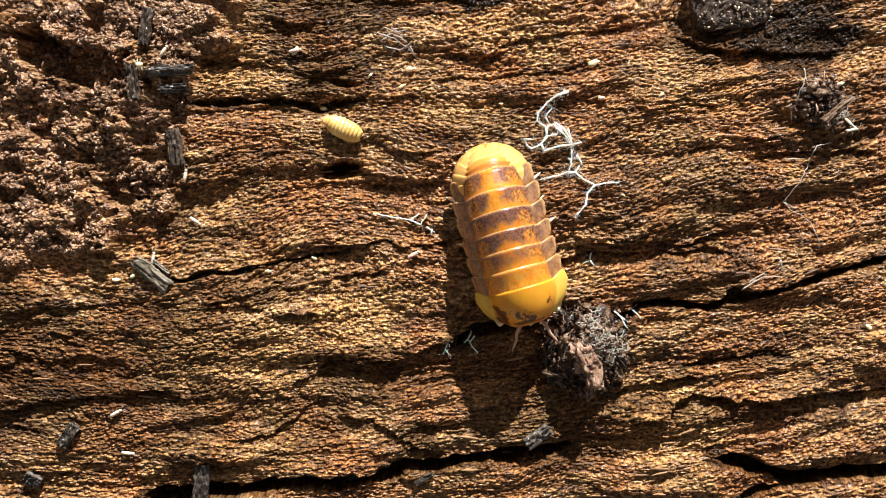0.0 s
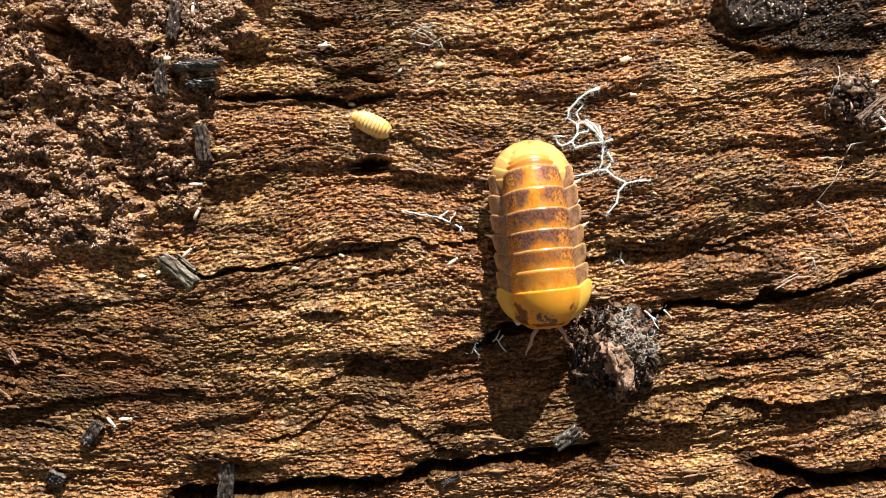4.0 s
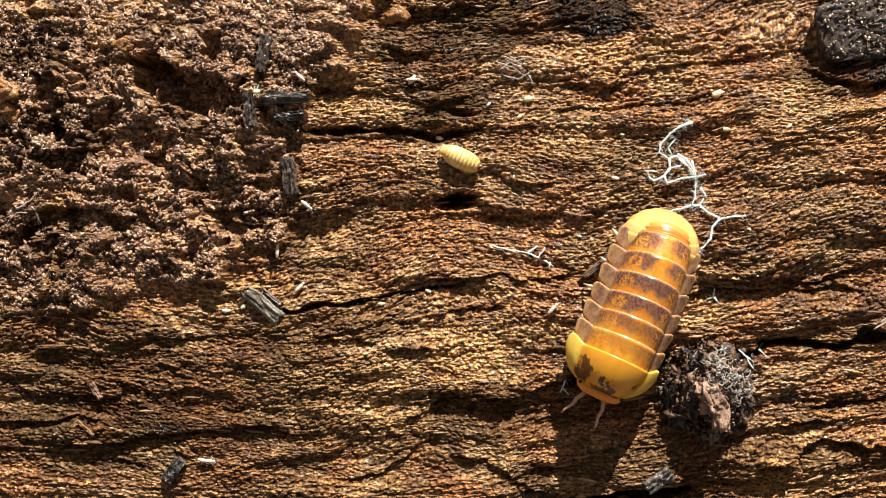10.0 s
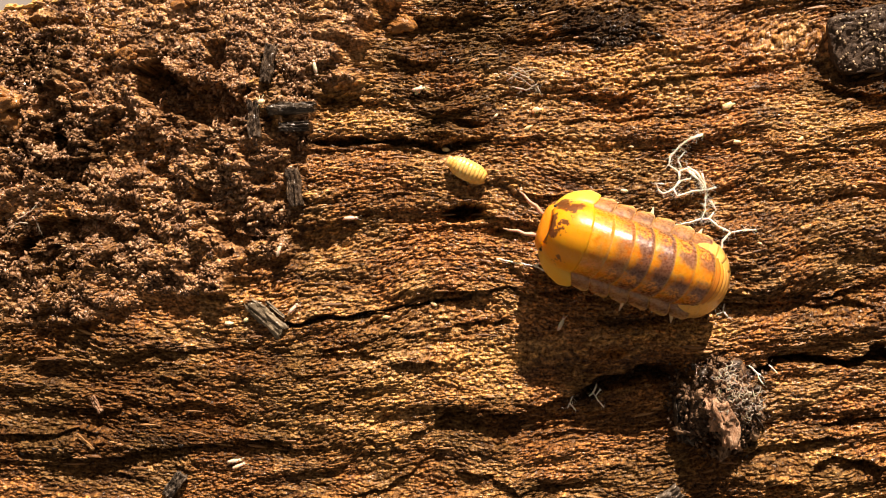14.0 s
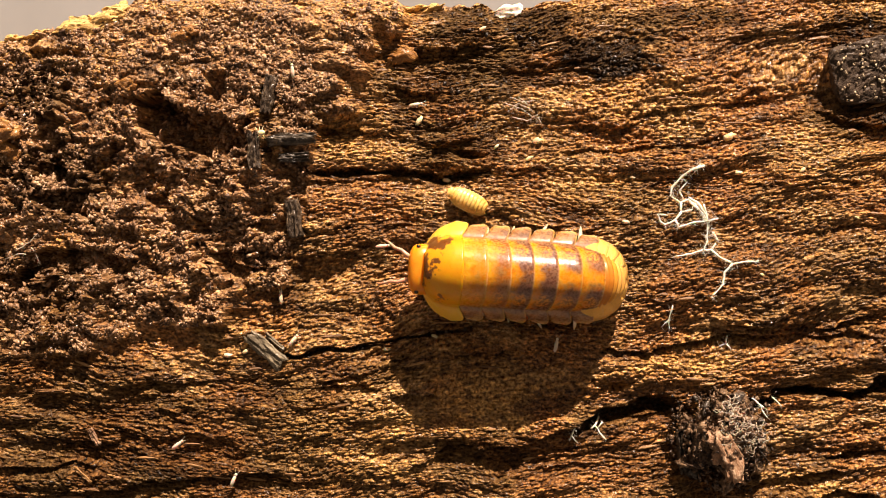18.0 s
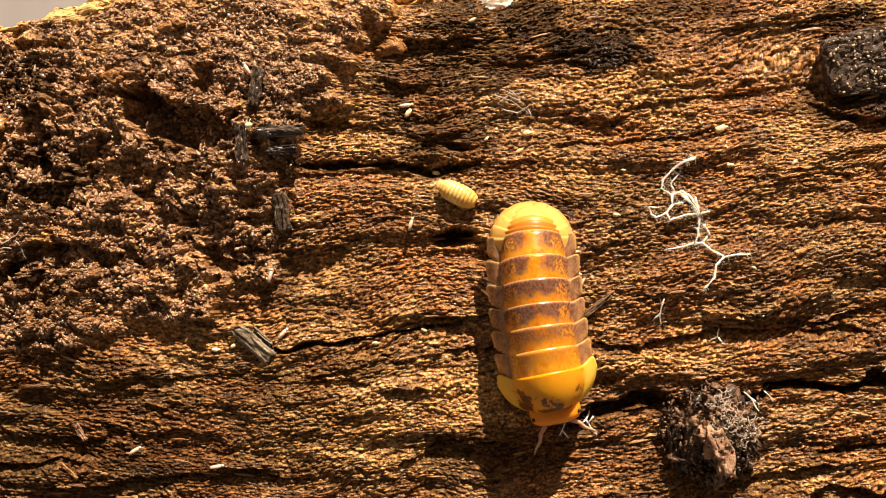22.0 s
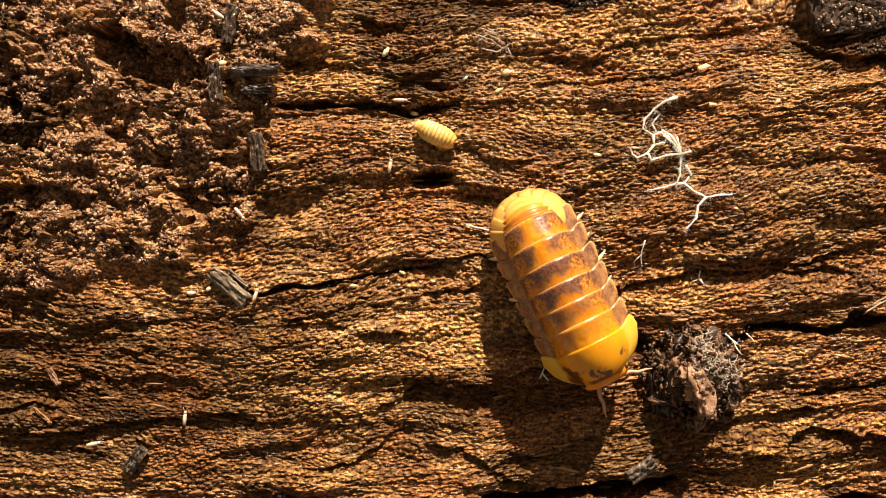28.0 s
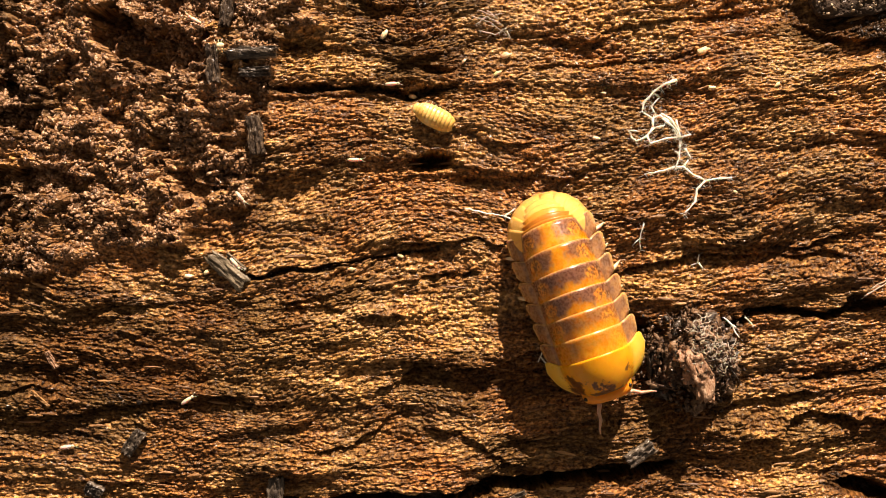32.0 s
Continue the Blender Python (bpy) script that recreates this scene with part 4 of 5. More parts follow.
def plate(d0, d1, flare=0.0, sweep=0.6, raised=0.035, nx=8, ny=41, wk=1.0, hk=1.0, thick=0.16, ground_gap=0.35, shorten=0.0, arc=0.3, corner=0.5, lead=None):
    """An arched back plate between two stations from the tail. Its sides end in flared lobes swept towards the tail."""
    bm = bmesh.new()
    uvl = bm.loops.layers.uv.new("UVMap")
    grid = []
    for i in range(nx):
        u = i / (nx - 1)                      # 0 at the head side, 1 at the hind rim
        row = []
        for j in range(ny):
            s = -1 + 2 * j / (ny - 1)
            e = max(0.0, (abs(s) - LOBE) / (1 - LOBE))
            bulge = arc * (1 - min(1.0, abs(s) / LOBE) ** 2)
            front = d1 + 0.25 - (sweep if lead is None else lead) * e - shorten * (d1 - d0) * min(1.0, e * 2.2) - bulge
            back = d0 - 0.1 - sweep * 0.7 * e - bulge
            tip = math.sqrt(max(0.0, 1 - max(0.0, (e - corner) / (1 - corner)) ** 2.6))
            hold = front + (back - front) * 0.66
            d = hold + (front + (back - front) * u - hold) * (0.08 + 0.92 * tip)
            dc = max(0.02, d + (sweep if lead is None else lead) * e * 0.8 + bulge)
            w, h = np.interp(dc, D_AXIS, W_AXIS) * wk, np.interp(dc, D_AXIS, H_AXIS) * hk
            lift = raised * (u ** 2) - 0.10 * (1 - u)
            ang = min(1.0, abs(s) / LOBE) * radians(70)
            y = (w + lift * 0.3) * (0.71 * math.sin(ang) / math.sin(radians(70)) + 0.31 * e) + flare * e
            fall = (math.cos(ang) - math.cos(radians(70))) / (1 - math.cos(radians(70)))
            edge = ground_gap + 0.40 * (h - ground_gap)
            z = edge + (h + lift - edge) * max(0.0, fall) ** 0.8 - (edge - ground_gap) * (0.75 * e ** 1.3) + 0.10 * math.sin(math.pi * min(1.0, e)) + lift * 0.6 * e
            y = y if s > 0 else -y
            row.append(bm.verts.new((d - 8.0, y, z)))
        grid.append(row)
    for i in range(nx - 1):
        for j in range(ny - 1):
            f = bm.faces.new((grid[i][j], grid[i + 1][j], grid[i + 1][j + 1], grid[i][j + 1]))
            for loop, (a, b) in zip(f.loops, ((i, j), (i + 1, j), (i + 1, j + 1), (i, j + 1))):
                loop[uvl].uv = (a / (nx - 1), b / (ny - 1))
    bmesh.ops.recalc_face_normals(bm, faces=bm.faces)
    if sum(f.normal.z for f in bm.faces) < 0:
        bmesh.ops.reverse_faces(bm, faces=bm.faces)
    bmesh.ops.solidify(bm, geom=bm.faces[:], thickness=thick)
    return bm


def isopod_leg(side, reach):
    bm = bmesh.new()
    k = side
    tube(bm, [(0, 0.0, 0.9), (0.1, 0.9 * k * reach, 1.1), (-0.1, 1.7 * k * reach, 0.3), (-0.25, 2.25 * k * reach, -0.6)], [0.22, 0.2, 0.14, 0.05], 6)
    return bm


def build_isopod():
    root = tagged(new("isopod"), "amber-orange isopod with brown-banded back and yellow ends crawling on the wood", "isopod")
    bm = bmesh.new()  # soft underside
    bmesh.ops.create_uvsphere(bm, u_segments=16, v_segments=10, radius=1.0)
    for v in bm.verts:
        v.co = Vector((v.co.x * 6.6 - 0.2, v.co.y * 2.5, 1.45 + v.co.z * 0.95))
    part("underside", bm, LEGMAT, root, "pale soft underside")
    cuts = (2.8, 4.45, 6.1, 7.75, 9.3, 10.9, 12.5)
    kinds = (3, 3, 2, 2, 1, 0)
    segs = []
    for k, (d0, d1) in enumerate(zip(cuts, cuts[1:])):
        segs.append(part("back_plate", plate(d0, d1, flare=0.02, sweep=0.42, shorten=0.24, thick=0.1, ny=61, wk=0.94, arc=0.5 - 0.04 * k, corner=0.62), SHELLS[kinds[k]], root,
                         ("bright orange plate", "orange-brown mottled plate", "dark brown mottled plate with pale rim", "brown plate with an orange midline")[kinds[k]]))
    # first plate: wide yellow collar with swept-back wings
    collar = part("collar_plate", plate(12.5, 14.95, flare=0.0, sweep=0.75, lead=0.2, raised=0.06, nx=18, ny=61, shorten=0.0, arc=0.2, corner=0.7, wk=0.97), YELLOW_SPOT, root, "spotted yellow collar plate")
    # tail: narrow rings, then a rounded fan
    tail = []

    def fan(d, y):
        """Height of the tail's dome."""
        r = min(1.0, math.hypot((2.9 - d) / 2.85, y / 3.1))
        return 0.4 + 3.2 * (1 - r ** 2.3)
    lobes = 11
    for k in range(lobes):
        bm = bmesh.new()
        grid = []
        for i in range(9):
            row = []
            for j in range(7):
                b = -1 + j / 3
                a = radians(-112 + 224 * (k + 0.5 + 0.85 * b) / lobes)
                r = (0.25 + 0.75 * i / 8) * (1.0 - 0.045 * b * b) * 0.995
                d, y = 2.9 - 2.85 * r * math.cos(a), 3.1 * r * math.sin(a)
                row.append(bm.verts.new((d - 8.0, y, fan(d, y) - 0.14 * (1 - i / 8) + (0.03 * (1 - b * b) + 0.035 * abs(k - lobes // 2)) * (i / 8))))
            grid.append(row)
        for i in range(8):
            for j in range(6):
                bm.faces.new((grid[i][j], grid[i + 1][j], grid[i + 1][j + 1], grid[i][j + 1]))
        bmesh.ops.recalc_face_normals(bm, faces=bm.faces)
        if sum(f.normal.z for f in bm.faces) < 0:
            bmesh.ops.reverse_faces(bm, faces=bm.faces)
        bmesh.ops.solidify(bm, geom=bm.faces[:], thickness=0.06)
        tail.append(part("tail_shield" if k == lobes // 2 else "tail_flap", bm, YELLOW, root, "pale lemon-yellow tail flap"))
    for k in range(5):
        bm = bmesh.new()
        wide, d0 = 2.2 - 0.22 * k, 2.35 - 0.36 * k
        grid = []
        for i in range(5):
            row = []
            for j in range(15):
                b = -1 + j / 7
                d, y = d0 - 0.45 * i / 4 + 0.5 * b * b, wide * b
                row.append(bm.verts.new((d - 8.0, y, fan(d, y) + 0.1 + 0.17 * (i / 4) - 0.42 * abs(b) ** 5)))
            grid.append(row)
        for i in range(4):
            for j in range(14):
                bm.faces.new((grid[i][j], grid[i + 1][j], grid[i + 1][j + 1], grid[i][j + 1]))
        bmesh.ops.recalc_face_normals(bm, faces=bm.faces)
        if sum(f.normal.z for f in bm.faces) < 0:
            bmesh.ops.reverse_faces(bm, faces=bm.faces)
        bmesh.ops.solidify(bm, geom=bm.faces[:], thickness=0.05)
        tail.append(part("tail_ring", bm, RINGS[(0, 0, 1, 2, 2)[k]], root, "narrow amber ring of the tail"))
    for k in (1, -1):
        bm = bmesh.new()
        tube(bm, [(0, 0, 0), (-0.5, 0.35 * k, 0.02), (-1.1, 0.8 * k, -0.12), (-1.5, 1.05 * k, -0.3)], [0.16, 0.15, 0.1, 0.03], 7)
        tail.append(part("tail_spike", bm, LEGMAT, root, "pale yellow tail spike", mm(-7.0, 1.75 * k, 0.75)))
    # head: broad block with two eyes
    bm = bmesh.new()
    bmesh.ops.create_uvsphere(bm, u_segments=20, v_segments=14, radius=1.0)
    for v in bm.verts:
        x, y, z = v.co
        v.co = Vector((7.2 + 1.0 * math.copysign(abs(x) ** 0.6, x), 1.85 * math.copysign(abs(y) ** 0.7, y), 1.8 + 1.1 * z))
    head = part("head", bm, HEADSHELL, root, "orange-yellow head")
    for k in (1, -1):
        bm = bmesh.new()
        bmesh.ops.create_icosphere(bm, subdivisions=2, radius=0.16)
        eye = part("eye", bm, EYE, head, "black eye", mm(7.5, 1.62 * k, 2.35))
    feelers = []
    for k in (1, -1):
        bm = bmesh.new()
        tube(bm, [(0, 0, 0), (0.5, 0.15 * k, 0.05), (0.95, 0.4 * k, 0.0), (1.5, 0.45 * k, -0.15), (2.1, 0.75 * k, -0.35), (2.5, 0.85 * k, -0.5)], [0.17, 0.18, 0.14, 0.13, 0.09, 0.04], 7)
        feelers.append(part("feeler", bm, FEELER, head, "pinkish-brown feeler", mm(7.9, 0.75 * k, 1.3)))
    legs = []
    for k in range(7):
        for side in (1, -1):
            x = 5.6 - 1.65 * k
            legs.append(part("leg", isopod_leg(side, (0.32, 0.42, 0.62, 0.68, 0.9, 0.7, 0.8)[k]), LEGMAT, root, "", mm(x, 2.0 * side, 0)))
    return root, head, feelers, legs, segs, collar, tail


isopod, isopod_head, isopod_feelers, isopod_legs, isopod_plates, isopod_collar, isopod_tail = build_isopod()


# ---- juvenile isopod ----
def build_juvenile():
    x, y = (1.95, 3.23)
    root = tagged(new("juvenile_isopod"), "tiny pale yellow juvenile isopod resting beside a dark hole", "isopod")
    for i in range(10):
        bm = bmesh.new()
        grid = []
        x0, x1 = -1.5 + 0.3 * i - 0.08, -1.5 + 0.3 * (i + 1) + 0.04
        for a in range(4):
            px = x0 + (x1 - x0) * a / 3
            k = max(0.0, 1 - (abs(px + 0.05) / 1.62) ** 2.6) ** 0.5
            row = []
            for b in range(13):
                s = -1 + b / 6
                lobe = 1 - 0.06 * (1 - a / 3) * (abs(s) > 0.8)
                row.append(bm.verts.new((px - 0.1 * abs(s) ** 3, 0.82 * k * lobe * math.sin(s * 1.5) / math.sin(1.5), 0.12 + 0.72 * k * math.cos(s * 1.5) + 0.03 * (1 - a / 3))))
            grid.append(row)
        for a in range(3):
            for b in range(12):
                bm.faces.new((grid[a][b], grid[a][b + 1], grid[a + 1][b + 1], grid[a + 1][b]))
        bmesh.ops.recalc_face_normals(bm, faces=bm.faces)
        if sum(f.normal.z for f in bm.faces) < 0:
            bmesh.ops.reverse_faces(bm, faces=bm.faces)
        bmesh.ops.solidify(bm, geom=bm.faces[:], thickness=0.02)
        part("back_plate", bm, JUVENILE, root)
    bm = bmesh.new()
    bmesh.ops.create_uvsphere(bm, u_segments=14, v_segments=8, radius=1.0)
    for v in bm.verts:
        v.co = Vector((v.co.x * 0.26 + 1.38, v.co.y * 0.42, 0.34 + v.co.z * 0.24))
    part("head", bm, JUVENILE, root)
    for i in range(6):
        for side in (1, -1):
            bm = bmesh.new()
            tube(bm, [(0, 0, 0.22), (0, 0.4 * side, 0.2), (-0.03, 0.62 * side, -0.1)], [0.04, 0.03, 0.012], 5)
            part("leg", bm, LEGMAT, root, "", mm(0.95 - 0.36 * i, 0.3 * side, 0))
    root.matrix_basis = mm(x, y, high(x, y, 0.9) - 0.05, 0, 0, 154)
    return root


juvenile = build_juvenile()


# ---- white fungus strands ----
def strands(name, label, lines, radius, rnd, lift=0.1, hairs=0, material=None, jitter=0.05):
    """A web of fungal threads lying on the log; each line is one thread."""
    ax, ay = lines[0][0]
    root = tagged(new(name), label, "fungus")
    root.location = (ax * MM, ay * MM, height(ax, ay) * MM)
    oz = height(ax, ay)
    for line in lines:
        pts = refine(line, 0.28, rnd, jitter)
        pts = [(x - ax, y - ay, high(x, y, 0.2) - oz + lift + rnd.uniform(-0.05, 0.1)) for x, y in pts]
        zs = [p[2] for p in pts]
        zs = [sum(zs[max(0, i - 2):i + 3]) / len(zs[max(0, i - 2):i + 3]) for i in range(len(zs))]
        pts = [(p[0], p[1], z) for p, z in zip(pts, zs)]
        n = len(pts)
        bm = bmesh.new()
        tube(bm, pts, [radius * rnd.uniform(0.65, 1.25) * (1 - 0.55 * i / n) for i in range(n)], 6)
        part("thread", bm, material or FUNGUS, root)
        if hairs:
            bm = bmesh.new()
            for _ in range(int(hairs * n)):
                p = Vector(pts[rnd.randrange(n)])
                a = rnd.uniform(0, math.tau)
                q = p + Vector((math.cos(a), math.sin(a), rnd.uniform(-0.1, 0.5))) * rnd.uniform(0.15, 0.65)
                tube(bm, [p, (p + q) / 2 + Vector((rnd.uniform(-.08, .08), rnd.uniform(-.08, .08), 0.05)), q], [radius * 0.09, radius * 0.06, radius * 0.03], 4)
            tagged(part("fine_hairs", bm, material or FUNGUS, root), kind="stuff")
    return root


rnd = random.Random(4)
strands("fungus_strand", "branching white fungal strand lying over wet wood grain", [
    [(19.25, 5.79), (18.71, 5.57), (17.96, 5.05), (17.29, 4.27), (17.15, 3.65), (17.90, 3.12), (18.48, 3.38), (18.92, 3.02), (19.59, 2.13), (19.85, 1.51), (19.85, 0.27), (19.49, -0.43)],
    [(17.96, 5.05), (18.40, 4.70), (17.86, 4.00), (18.13, 3.47)],
    [(19.59, 3.01), (19.77, 2.26), (19.90, 1.69)],
    [(17.90, 3.12), (17.90, 2.41), (18.70, 2.58)],
    [(17.90, 2.41), (17.45, 1.80), (16.69, 1.45), (16.34, 1.72), (16.17, 2.25), (16.92, 2.16)],
    [(17.45, 1.80), (17.67, 1.27), (18.70, 1.61), (19.85, 1.77)],
    [(19.49, -0.43), (18.69, -0.69), (17.35, -0.94)],
    [(19.49, -0.43), (20.07, -0.40), (20.69, -0.98), (21.54, -1.43), (22.48, -1.27), (23.46, -1.23)],
    [(21.54, -1.43), (20.96, -2.05), (20.86, -2.94), (20.46, -3.38), (19.97, -3.82)],
    [(20.07, -0.40), (20.43, 0.09)], [(20.25, 0.93), (20.69, 0.17)], [(19.85, 1.69), (20.61, 1.94)],
    [(18.55, 3.50), (19.10, 3.15), (19.72, 2.25), (19.97, 1.40), (19.73, 0.30)], [(18.60, 3.10), (19.25, 2.55), (19.70, 1.75)],
    [(19.35, 5.92), (19.02, 5.62), (18.78, 5.74)], [(19.62, 5.88), (19.12, 5.72), (18.90, 5.45)]], 0.105, rnd, hairs=5.0, jitter=0.03)
strands("fungus_tuft", "small white fungal tuft on torn wood", [[(4.22, -3.45), (5.55, -3.73), (7.10, -4.02)], [(7.10, -4.02), (7.86, -3.50)], [(7.10, -4.02), (7.98, -4.38), (8.43, -3.59)], [(8.42, -4.57), (9.08, -5.02)], [(8.86, -4.71), (8.72, -5.19)]], 0.075, rnd, hairs=2.0)
strands("fungus_tuft", "small white fungal tuft on torn wood", [[(11.90, -12.93), (11.58, -13.56), (12.33, -14.61)], [(11.58, -13.56), (11.31, -13.83)], [(12.12, -13.25), (11.76, -13.74)]], 0.075, rnd, hairs=2.0)
strands("fungus_tuft", "small white fungal tuft on torn wood", [[(10.01, -13.54), (9.78, -14.25), (10.22, -14.80)], [(9.78, -14.25), (9.60, -14.70)]], 0.065, rnd, hairs=2.0)
strands("fungus_tuft", "small white fungal tuft on torn wood", [[(21.43, -6.78), (21.34, -7.41), (20.85, -7.58)], [(21.34, -7.41), (21.66, -7.77)]], 0.075, rnd, hairs=2.5)
strands("fungus_tuft", "small white fungal tuft on torn wood", [[(17.19, -4.54), (16.94, -5.59), (16.43, -6.14)], [(16.94, -5.59), (17.02, -6.43)]], 0.06, rnd, hairs=2.5)
strands("fungus_thread", "long thin pale fungal thread across the wood", [[(40.78, 1.74), (39.52, 1.49), (38.86, 0.29), (37.97, -1.26), (36.77, -2.94), (37.32, -3.58), (38.22, -3.94), (39.04, -4.63), (39.46, -5.75), (39.61, -6.65)], [(36.77, -2.94), (37.86, -3.49)], [(36.92, 0.45), (38.63, 0.52)]], 0.05, rnd, hairs=0.3, material=GREYHAIR)
strands("fungus_thread", "long thin pale fungal thread across the wood", [[(38.43, 7.61), (38.48, 6.94), (38.04, 5.84), (37.78, 4.74), (37.42, 4.52), (37.61, 3.41)], [(38.43, 7.61), (38.62, 6.28)]], 0.06, rnd, hairs=0.3, material=GREYHAIR)
strands("fungus_web", "faint web of fine pale hyphae over a crack", [[(33.29, -9.81), (34.87, -8.84), (36.45, -8.78)], [(33.74, -9.28), (35.09, -8.49)], [(36.22, -7.29), (36.63, -8.42)], [(36.44, -7.51), (36.00, -8.18)]], 0.06, rnd, hairs=1.0, material=GREYHAIR)
strands("fungus_tuft", "small white fungal tuft beside dark debris", [[(41.66, 3.60), (42.30, 3.06), (42.67, 2.79)], [(41.77, 2.62), (42.67, 2.79)]], 0.12, rnd, hairs=1.2)
strands("fungus_web", "pale frayed hyphae on dark wood", [[(4.78, 10.66), (6.05, 10.23), (7.53, 9.17)], [(5.84, 11.08), (6.69, 10.45)], [(7.32, 9.60), (7.66, 8.88)], [(4.99, 10.02), (5.84, 10.66), (6.90, 10.02)], [(5.42, 9.60), (6.48, 9.30), (7.32, 9.81)], [(5.20, 11.08), (6.26, 10.74), (7.11, 10.87)]], 0.06, rnd, hairs=3.5, material=GREYHAIR)
strands("fungus_web", "faint grey hyphae over crumbled rot", [[(-31.72, -0.67), (-30.78, -0.03), (-30.02, 0.83)], [(-32.57, -1.30), (-31.50, -0.88), (-30.86, -0.96)], [(-30.44, -0.45), (-30.09, -1.72)]], 0.06, rnd, hairs=2.0, material=GREYHAIR)


# ---- chips of charred wood ----
def chip(x, y, length, width, thick, turn, tilt, rnd, label, lift=0.0, material=None):
    """A broken splint: a bar with split ends and deep ridges along it."""
    bm = bmesh.new()
    bmesh.ops.create_grid(bm, x_segments=26, y_segments=14, size=0.5)
    bmesh.ops.solidify(bm, geom=bm.faces[:], thickness=1.0)
    off = rnd.uniform(0, 50)
    for v in bm.verts:
        ends = max(0.0, abs(v.co.x) - 0.25) * 4
        px = v.co.x * (1 + 0.28 * ends * noise.noise(Vector((off, v.co.y * 9, v.co.z * 2))))
        py = v.co.y + 0.16 * noise.noise(Vector((v.co.x * 3, off, v.co.y * 2))) + 0.05 * noise.noise(Vector((v.co.x * 11, off, v.co.z)))
        ridge = abs(noise.noise(Vector((px * 1.2, py * 5.5, off)))) * 1.1 + 0.35 * noise.noise(Vector((px * 7, py * 9, off)))
        pz = v.co.z + 0.5 + ridge
        bow = 1 - (2 * py) ** 2 * 0.3
        v.co = Vector((px * length, py * width, pz * thick * bow))
    ob = mesh_object("charred_chip" if material is None else "wood_chip", bm, material or CHARCOAL)
    ob.matrix_basis = mm(x, y, high(x, y, width * 0.4) - 0.08 + lift + thick * 0.3, tilt, 0, turn)
    return tagged(ob, label, "chip", "chips of charred wood" if material is None else "")


# ---- clump of dark debris ----
def debris(name, label, cx, cy, rx, ry, hgt, count, rnd, fibres=0, nets=(), core=()):
    root = tagged(new(name), label, "debris")
    base = high(cx, cy, 0.6) - 0.6
    root.location = (cx * MM, cy * MM, base * MM)

    def dome(x, y):
        return hgt * math.sqrt(max(0.04, 1 - (x / rx) ** 2 - (y / ry) ** 2))
    bm = bmesh.new()
    blob(bm, (0, 0, hgt * 0.2), (rx * 0.72, ry * 0.72, hgt * 0.4), rnd, 3, 0.4, Matrix.Identity(3))
    part("core", bm, LUMPMAT, root)
    for _ in range(int(count / 5)):
        a, r = rnd.uniform(0, math.tau), math.sqrt(rnd.random()) * 0.95
        x, y = r * rx * math.cos(a), r * ry * math.sin(a)
        k = rnd.uniform(0.22, 0.62)
        bm = bmesh.new()
        blob(bm, (x, y, dome(x, y) * rnd.uniform(0.45, 0.95)), (k * rnd.uniform(0.6, 1.1), k * rnd.uniform(0.8, 1.6), k * 0.7), rnd, 2, 0.55)
        part("lump", bm, rnd.choice((LUMPMAT, LUMPMAT, LUMPMAT, CHARCOAL)), root)
    for x, y, l, w, turn in core:
        bm = bmesh.new()
        blob(bm, (0, 0, 0), (w, l, 0.5), rnd, 4, 0.45, Matrix.Identity(3))
        off = Vector((x, y, l))
        for v in bm.verts:
            v.co += 0.34 * noise.noise_vector(Vector((v.co.x * 3.5, v.co.y * 1.2, v.co.z * 3)) + off) + 0.16 * noise.noise_vector(v.co * 7 + off)
        part("fibre_chunk", bm, PINKWOOD, root, "pinkish-brown fibrous wood chunk", mm(x, y, dome(x, y) * 0.95, 0, 0, turn))
    bm = bmesh.new()
    for _ in range(count * 4):
        a, r = rnd.uniform(0, math.tau), math.sqrt(rnd.random()) * 1.12
        x, y = r * rx * math.cos(a) * rnd.uniform(0.9, 1.1), r * ry * math.sin(a) * rnd.uniform(0.9, 1.1)
        k = rnd.uniform(0.05, 0.19)
        blob(bm, (x, y, dome(x, y) * rnd.uniform(0.6, 1.1)), (k * rnd.uniform(0.8, 2.4), k, k * 0.8), rnd, 1, 0.55)
    tagged(part("crumb_cover", bm, LUMPMAT, root), kind="stuff")
    for _ in range(fibres):
        bm = bmesh.new()
        a, r = rnd.uniform(0, math.tau), math.sqrt(rnd.random()) * 0.9
        x, y = r * rx * math.cos(a), r * ry * math.sin(a)
        z = dome(x, y) + 0.1
        b, l = rnd.uniform(-0.4, 2.2), rnd.uniform(0.4, 1.1)
        tube(bm, [(x - l * math.cos(b), y + l * math.sin(b), z - 0.25), (x, y, z + 0.1), (x + l * math.cos(b), y - l * math.sin(b), z - 0.3)], [0.04, rnd.uniform(0.06, 0.14), 0.03], 5)
        part("fibre", bm, rnd.choice((LUMPMAT, PINKWOOD, CHARCOAL)), root)
    # pale nets of hyphae grown over the clump
    for x, y, rad, many in nets:
        bm = bmesh.new()
        for _ in range(many):
            a, r = rnd.uniform(0, math.tau), math.sqrt(rnd.random()) * rad
            px, py = x + r * math.cos(a), y + r * math.sin(a)
            p = Vector((px, py, dome(px, py) + rnd.uniform(0.02, 0.2)))
            h, pts = rnd.uniform(0, math.tau), [p]
            for _ in range(5):
                h += rnd.uniform(-1.4, 1.4)
                pts.append(pts[-1] + Vector((math.cos(h), math.sin(h), rnd.uniform(-0.4, 0.35))) * 0.16)
            tube(bm, pts, rnd.uniform(0.016, 0.045), 4)
        tagged(part("net_of_hyphae", bm, GREYHAIR, root, "pale grey net of fine hyphae"), kind="stuff")
    return root


